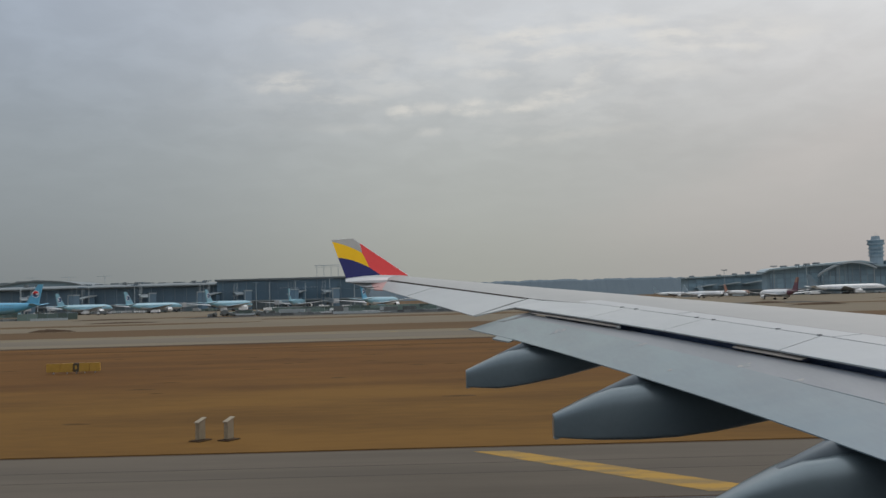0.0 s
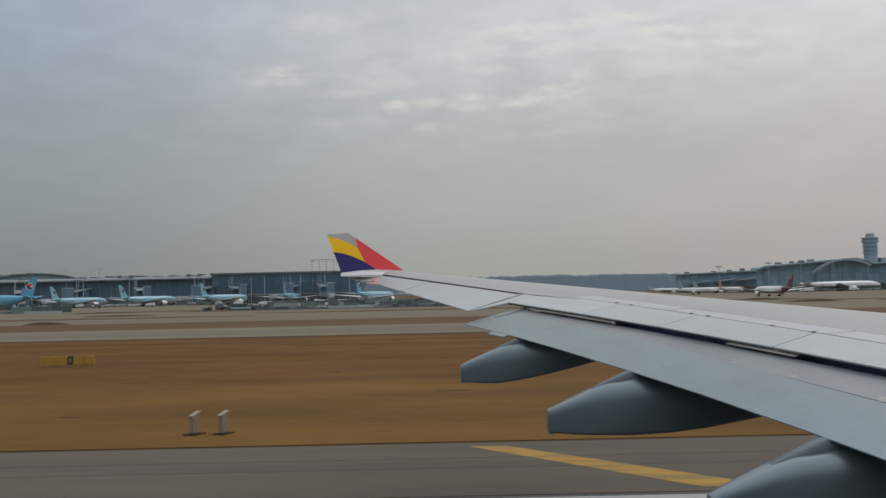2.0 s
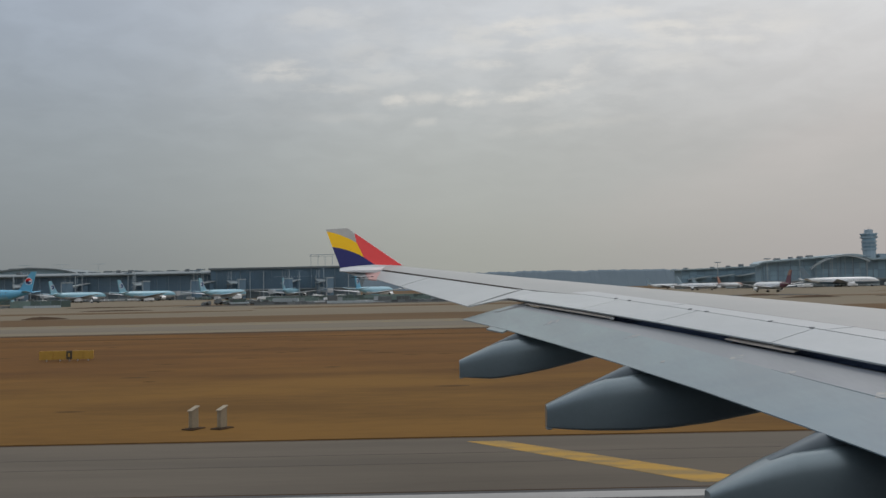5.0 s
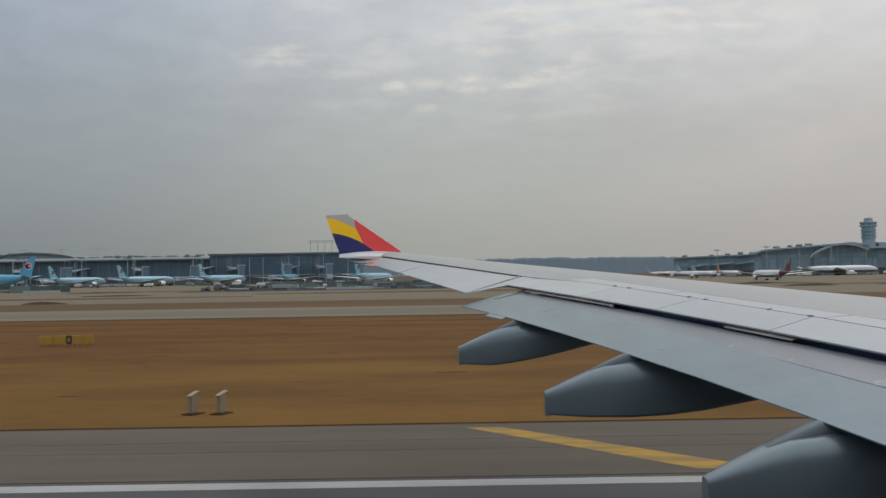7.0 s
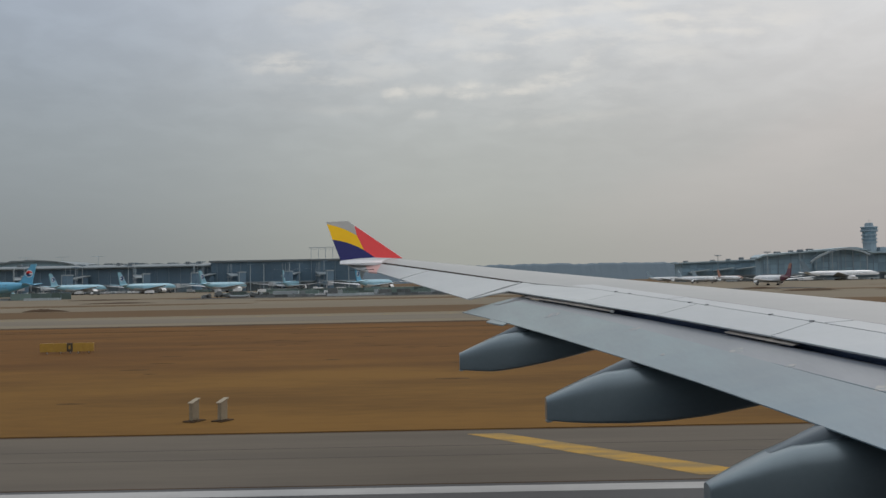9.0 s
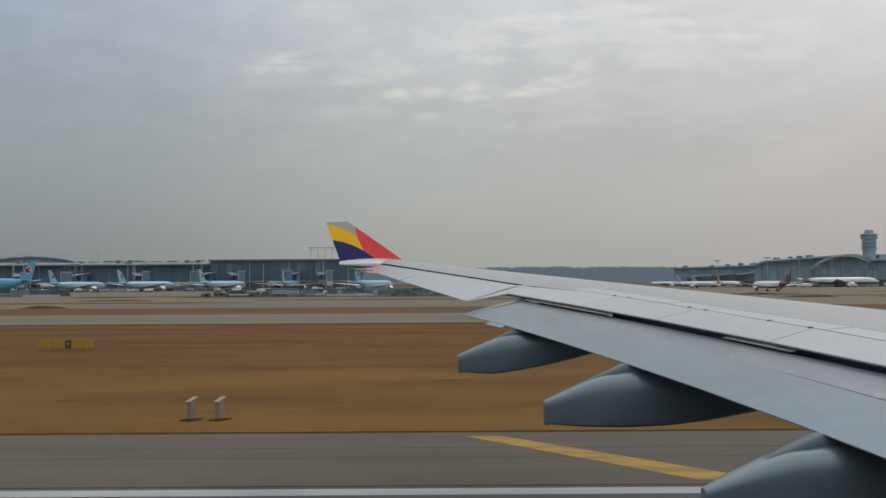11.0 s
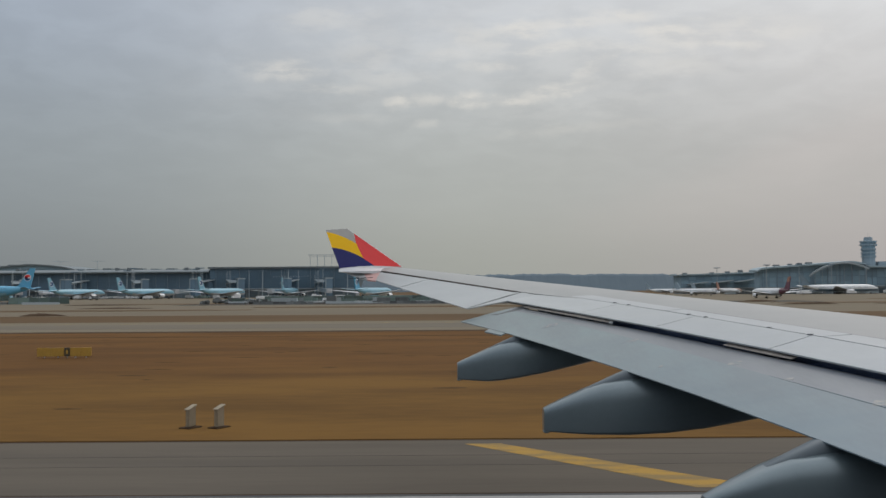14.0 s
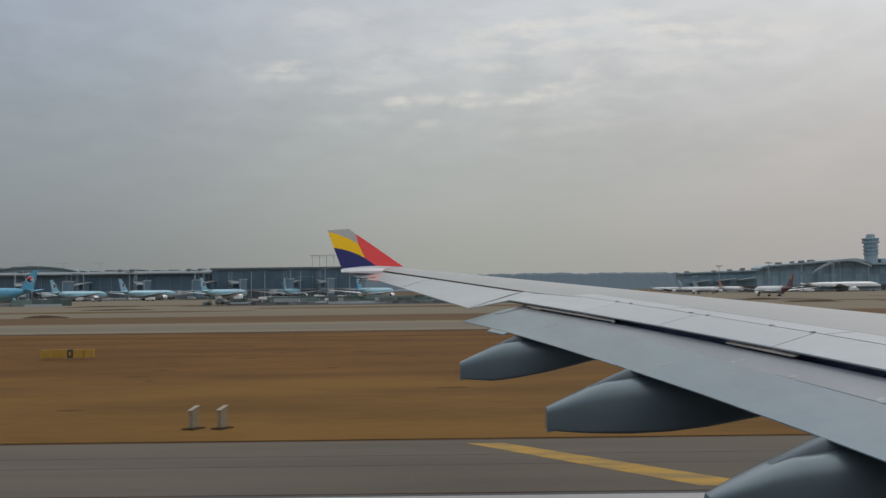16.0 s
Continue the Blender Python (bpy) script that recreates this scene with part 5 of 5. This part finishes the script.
def ridge(name, label, x0, x1, y, height, depth, mt, seed, step):
    """A wooded ridge: a strip of land with a ragged top of tree crowns."""
    rows = []
    n = int((x1 - x0) / step)
    for i in range(n + 1):
        x = x0 + i * step
        k = height(x) + 5.5 * noise.noise((x * 0.011, seed, 0)) + 3.0 * noise.noise((x * 0.05, seed + 4, 0)) + 2.0 * abs(noise.noise((x * 0.23, seed + 9, 0)))
        k = max(k, 1.0)
        rows.append([(x, y - 60, -0.2), (x, y - 30, 0.45 * k), (x, y, 0.9 * k), (x, y + 30, k), (x, y + depth, 0.7 * k), (x, y + depth + 60, -0.2)])
    verts = [v for r in rows for v in r]
    faces = [(i * 6 + j, i * 6 + j + 1, (i + 1) * 6 + j + 1, (i + 1) * 6 + j) for i in range(n) for j in range(5)]
    tagged(new(name, mesh_of(name, verts, faces, M[mt])), label, "hill", kind="stuff")


bell = lambda x, c, w: math.exp(-((x - c) / w) ** 2)
ridge("wooded_ridge", "long low ridge of woods, painted haze-blue, behind the airfield", -1800, 1150, 3000, lambda x: 60 - 14 * max(0, (x - 500) / 650) ** 2, 200, "hazed_wood", 3, 7)
ridge("far_hills", "distant hills on the horizon, painted pale haze-blue", -3300, 3300, 4200, lambda x: 40 + 22 * bell(x, 1250, 350) + 45 * bell(x, 2200, 500) + 30 * bell(x, -2200, 600), 200, "hazed_hill", 8, 18)

# ---- fences, containers and vehicles before the terminal ----


def fence(x0, x1, y, h=4.2):
    ob = thing("fence", "dark green mesh construction fence across the apron", "fence", pose(x0, y, 0), "apron fences")
    n = round((x1 - x0) / 5)
    bm = boxes(((0.08, -0.06, 0.2), (4.92, 0.06, h), 0.02))
    clean(bm)
    me = bpy.data.meshes.new("fence_panel")
    bm.to_mesh(me)
    bm.free()
    me.materials.append(M["fence_green"])
    post = bpy.data.meshes.new("post")
    bm = rods(((0, 0, 0), (0, 0, h + 0.2), 0.1, 0.1, 6))
    bm.to_mesh(post)
    bm.free()
    post.materials.append(M["frame_grey"])
    for i in range(n):
        piece("fence_panel", me, ob, pose(i * 5, 0, 0))
        piece("post", post, ob, pose(i * 5, 0, 0))


fence(-214, -186, 420, 3.4)
fence(-105, 40, 400, 2.0)
fence(-90, 45, 432, 3.2)
fence(-340, -300, 590)


def truck(x, y, turn, body, long=7.5, high=3.2):
    ob = thing("truck", "airport service truck with a boxy body, parked on the apron", "truck", pose(x, y, 0, 0, 0, turn), "service trucks")
    part("body", boxes(((-long / 2, -1.25, 0.9), (long / 2 - 2.0, 1.25, high), 0.12)), M[body], ob)
    cab = part("cab", boxes(((long / 2 - 1.9, -1.2, 0.7), (long / 2, 1.2, 2.5), 0.25)), M["white_paint"], ob)
    part("windscreen", boxes(((long / 2 - 0.3, -1.05, 1.5), (long / 2 + 0.02, 1.05, 2.3), 0.05)), M["dark_glass"], cab)
    for wx in (-long / 2 + 1.2, long / 2 - 1.1):
        for wy in (-1.1, 1.1):
            bm = rods(((wx, wy - 0.17, 0.5), (wx, wy + 0.17, 0.5), 0.5, 0.5, 14))
            part("wheel", bm, M["rubber"], ob)


rng = random.Random(5)
for i, (x, y) in enumerate([(-150, 566), (-96, 640), (-118, 560), (-74, 620), (-84, 565), (-52, 393), (-46, 566), (-30, 440), (-8, 574), (-200, 425), (-262, 640), (-225, 650),
                            (-330, 650), (-296, 690), (-205, 690), (-160, 660), (-350, 720), (-245, 725), (310, 720), (355, 735), (262, 700), (400, 760), (420, 745)]):
    truck(x, y, rng.choice((0, 180, 170, 10, 90)), rng.choice(("white_paint", "white_paint", "silver_paint", "crate_grey", "vehicle_yellow" if i % 9 == 4 else "pale_blue_paint")), rng.uniform(6, 9), rng.uniform(2.6, 3.6))


def cart_train(x, y, turn, n, mt):
    ob = thing("baggage_cart", "row of low baggage carts coupled on the apron", "cart", pose(x, y, 0, 0, 0, turn), "baggage carts")
    for k in range(n):
        part("cart_box", boxes(((k * 3.6, -0.8, 0.5), (k * 3.6 + 3.0, 0.8, 2.0), 0.08)), M[mt], ob)
        for wx in (0.6, 2.4):
            part("wheel", rods(((k * 3.6 + wx, -0.7, 0.25), (k * 3.6 + wx, 0.7, 0.25), 0.25, 0.25, 10)), M["rubber"], ob)
        if k:
            part("drawbar", boxes(((k * 3.6 - 0.62, -0.06, 0.5), (k * 3.6 + 0.02, 0.06, 0.6))), M["frame_grey"], ob)


crew = random.Random(11)
for i in range(34):
    cart_train(crew.uniform(-390, -80), crew.uniform(715, 762), crew.choice((0, 8, -6, 90, 180)), crew.randint(2, 5), crew.choice(("bridge_white", "crate_grey", "white_paint", "concrete", "fence_green", "silver_paint")))
for i in range(16):
    cart_train(crew.uniform(240, 420), crew.uniform(745, 785), crew.choice((0, 8, -6, 180)), crew.randint(2, 4), crew.choice(("bridge_white", "crate_grey", "white_paint", "concrete")))


def container(x, y, turn, mt):
    ob = thing("freight_container", "metal freight container standing on the apron", "container", pose(x, y, 0, 0, 0, turn), "freight containers")
    part("shell", boxes(((-3, -1.2, 0.1), (3, 1.2, 2.6), 0.06)), M[mt], ob)
    for k in range(6):
        part("rib", boxes(((-2.6 + k, -1.26, 0.3), (-2.45 + k, -1.19, 2.45))), M[mt], ob)
    for s in (-1, 1):
        part("skid", boxes(((-2.9, s * 0.9 - 0.1, 0), (2.9, s * 0.9 + 0.1, 0.12))), M["frame_grey"], ob)


for i in range(16):
    container(rng.uniform(-104, 15), rng.uniform(386, 398), rng.uniform(-10, 10), rng.choice(("crate_grey", "fence_green", "concrete", "bridge_white")))
for i in range(10):
    container(rng.uniform(-400, -150), rng.uniform(735, 765), rng.uniform(-10, 10), rng.choice(("crate_grey", "fence_green", "concrete", "bridge_white")))


def rubble_heap(x, y, half, high, seed):
    """A heap of broken grey blocks."""
    r2 = random.Random(seed)
    ob = thing("rubble_heap", "low dark heap of broken concrete on the apron", "rubble", pose(x, y, 0), "rubble heaps")
    for i in range(26):
        px, s2 = r2.uniform(-1, 1), r2.uniform(0.5, 1.3)
        top = high * (1 - abs(px)) * r2.uniform(0.3, 1.0)
        bm = boxes(((-s2, -s2 * 0.8, -s2 * 0.6), (s2, s2 * 0.8, s2 * 0.6), 0.15))
        b = part("block", bm, M["crate_grey"], ob)
        b.matrix_basis = pose(px * half, r2.uniform(-2, 2), max(0.3, top), r2.uniform(-30, 30), r2.uniform(-30, 30), r2.uniform(0, 90))


rubble_heap(-102, 386, 7, 3.2, 1)
rubble_heap(-84, 387, 8, 2.2, 2)
rubble_heap(-60, 388, 9, 1.8, 3)



def barrier_row(x, y, turn, n, mt):
    ob = thing("barrier_row", "row of low plastic barriers round the apron works", "barrier", pose(x, y, 0, 0, 0, turn), "barrier rows")
    bm = bmesh.new()
    prism(bm, [(0, -0.35, 0), (2.9, -0.35, 0), (2.9, 0.35, 0), (0, 0.35, 0)], [(0.04, -0.14, 1.1), (2.86, -0.14, 1.1), (2.86, 0.14, 1.1), (0.04, 0.14, 1.1)])
    clean(bm)
    me = bpy.data.meshes.new("barrier")
    bm.to_mesh(me)
    bm.free()
    me.materials.append(M[mt])
    for k in range(n):
        piece("barrier", me, ob, pose(k * 3.0, 0, 0))


for x, y, t, n, mt in ((-84, 378, 0, 9, "crate_grey"), (-52, 380, 2, 7, "bridge_white"), (-26, 379, -1, 10, "crate_grey"), (-70, 392, 1, 6, "bridge_white"), (-40, 391, 0, 5, "white_paint"), (8, 382, 0, 9, "bridge_white"),
                       (-232, 424, 0, 8, "crate_grey"), (-205, 415, 3, 6, "bridge_white")):
    barrier_row(x, y, t, n, mt)


def pipe_stack(x, y, n, seed):
    """Steel pipes and planks stacked for the apron works."""
    r3 = random.Random(seed)
    ob = thing("pipe_stack", "low stack of grey steel pipes at the apron works", "pipes", pose(x, y, 0, 0, 0, r3.uniform(-6, 6)), "pipe stacks")
    for k in range(n):
        row, col = k // 4, k % 4
        part("pipe", rods(((r3.uniform(-0.4, 0.4), col * 0.62 + 0.3 * row, 0.3 + 0.52 * row), (r3.uniform(7, 9), col * 0.62 + 0.3 * row, 0.3 + 0.52 * row), 0.3, 0.3, 10)), M[r3.choice(("bridge_white", "crate_grey", "silver_paint"))], ob)


for i, (x, y, n) in enumerate([(-96, 383, 8), (-62, 384, 7), (-33, 386, 8), (-12, 383, 6), (5, 388, 8), (-75, 420, 8), (-45, 425, 7)]):
    pipe_stack(x, y, n, 60 + i)


def earth_mound(x, y, half, deep, high, seed):
    """A low heap of dug earth with a ragged outline."""
    rings, n = [], 22
    for k, (f, h) in enumerate(((1.0, 0.0), (0.8, 0.45), (0.5, 0.8), (0.2, 1.0))):
        ring = []
        for i in range(n):
            a = 2 * math.pi * i / n
            r = f * (1 + 0.35 * noise.noise((math.cos(a) * 1.7, math.sin(a) * 1.7, seed)))
            ring.append((half * r * math.cos(a), deep * r * math.sin(a), high * h * (1 + 0.5 * noise.noise((3 * math.cos(a) + k, 3 * math.sin(a), seed + 5)))))
        rings.append(ring)
    bm = bmesh.new()
    loft(bm, rings)
    ob = part("earth_mound", bm, M["soil"], None, smooth=True)
    ob.matrix_basis = pose(x, y, 0.0)
    tagged(ob, "low ragged mound of dug dark earth", "earth mound", "earth mounds")


for i, (x, y, h, d, z) in enumerate([(134, 359, 9, 3.5, 0.7), (128, 296, 11, 3, 0.5), (-98, 208, 6, 2.5, 0.55), (-114, 296, 14, 3, 0.35), (140, 318, 6, 2, 0.4), (-150, 372, 16, 4, 0.4), (164, 300, 10, 2, 0.4)]):
    earth_mound(x, y, h, d, z, 20 + i)

# ---- beside the runway ----


def marker_post(x, y, turn):
    ob = thing("marker_post", "small weathered white marker box with a sloping lid in the grass", "marker post", pose(x, y, -0.01, 0, 0, turn), "marker posts")
    bm = bmesh.new()
    prism(bm, [(-0.10, -0.20, 0.06), (0.10, -0.20, 0.06), (0.10, 0.20, 0.06), (-0.10, 0.20, 0.06)], [(-0.10, -0.20, 0.76), (0.10, -0.20, 0.76), (0.10, 0.20, 0.90), (-0.10, 0.20, 0.90)])
    clean(bm)
    bmesh.ops.bevel(bm, geom=list(bm.edges), offset=0.015, segments=2, affect="EDGES")
    part("body", bm, M["marker_white"], ob)
    bm = bmesh.new()
    prism(bm, [(-0.13, -0.24, 0.752), (0.13, -0.24, 0.752), (0.13, 0.24, 0.915), (-0.13, 0.24, 0.915)], [(-0.13, -0.24, 0.79), (0.13, -0.24, 0.79), (0.13, 0.24, 0.955), (-0.13, 0.24, 0.955)])
    part("lid", bm, M["marker_lid"], ob, "pale sloping lid")
    part("plinth", boxes(((-0.30, -0.40, -0.04), (0.30, 0.40, 0.04), 0.02)), M["soil"], ob)


marker_post(-10.6, 36.0, -28)
marker_post(-9.4, 36.0, -28)


def guidance_sign(x, y, turn=4):
    ob = thing("guidance_sign", "long low yellow taxiway guidance sign with one black panel", "sign", pose(x, y, -0.01, 0, 0, turn), "guidance signs")
    at = -2.3
    for wide, mt in ((1.2, "sign_yellow"), (1.1, "sign_yellow"), (0.5, "sign_black"), (0.9, "sign_yellow"), (0.9, "sign_yellow")):
        f = part("sign_face", boxes(((at, -0.12, 0.16), (at + wide - 0.015, 0.12, 0.90), 0.03)), M[mt], ob)
        if mt == "sign_black":
            part("bar", boxes(((at + 0.15, -0.128, 0.38), (at + 0.33, -0.119, 0.70))), M["sign_yellow"], f)
        part("leg", rods(((at + wide / 2, 0, 0), (at + wide / 2, 0, 0.26), 0.05, 0.05, 8)), M["steel"], ob)
        at += wide


guidance_sign(-33.0, 74.5)
guidance_sign(78.0, 96.0, -8)
guidance_sign(196.0, 66.0, 6)
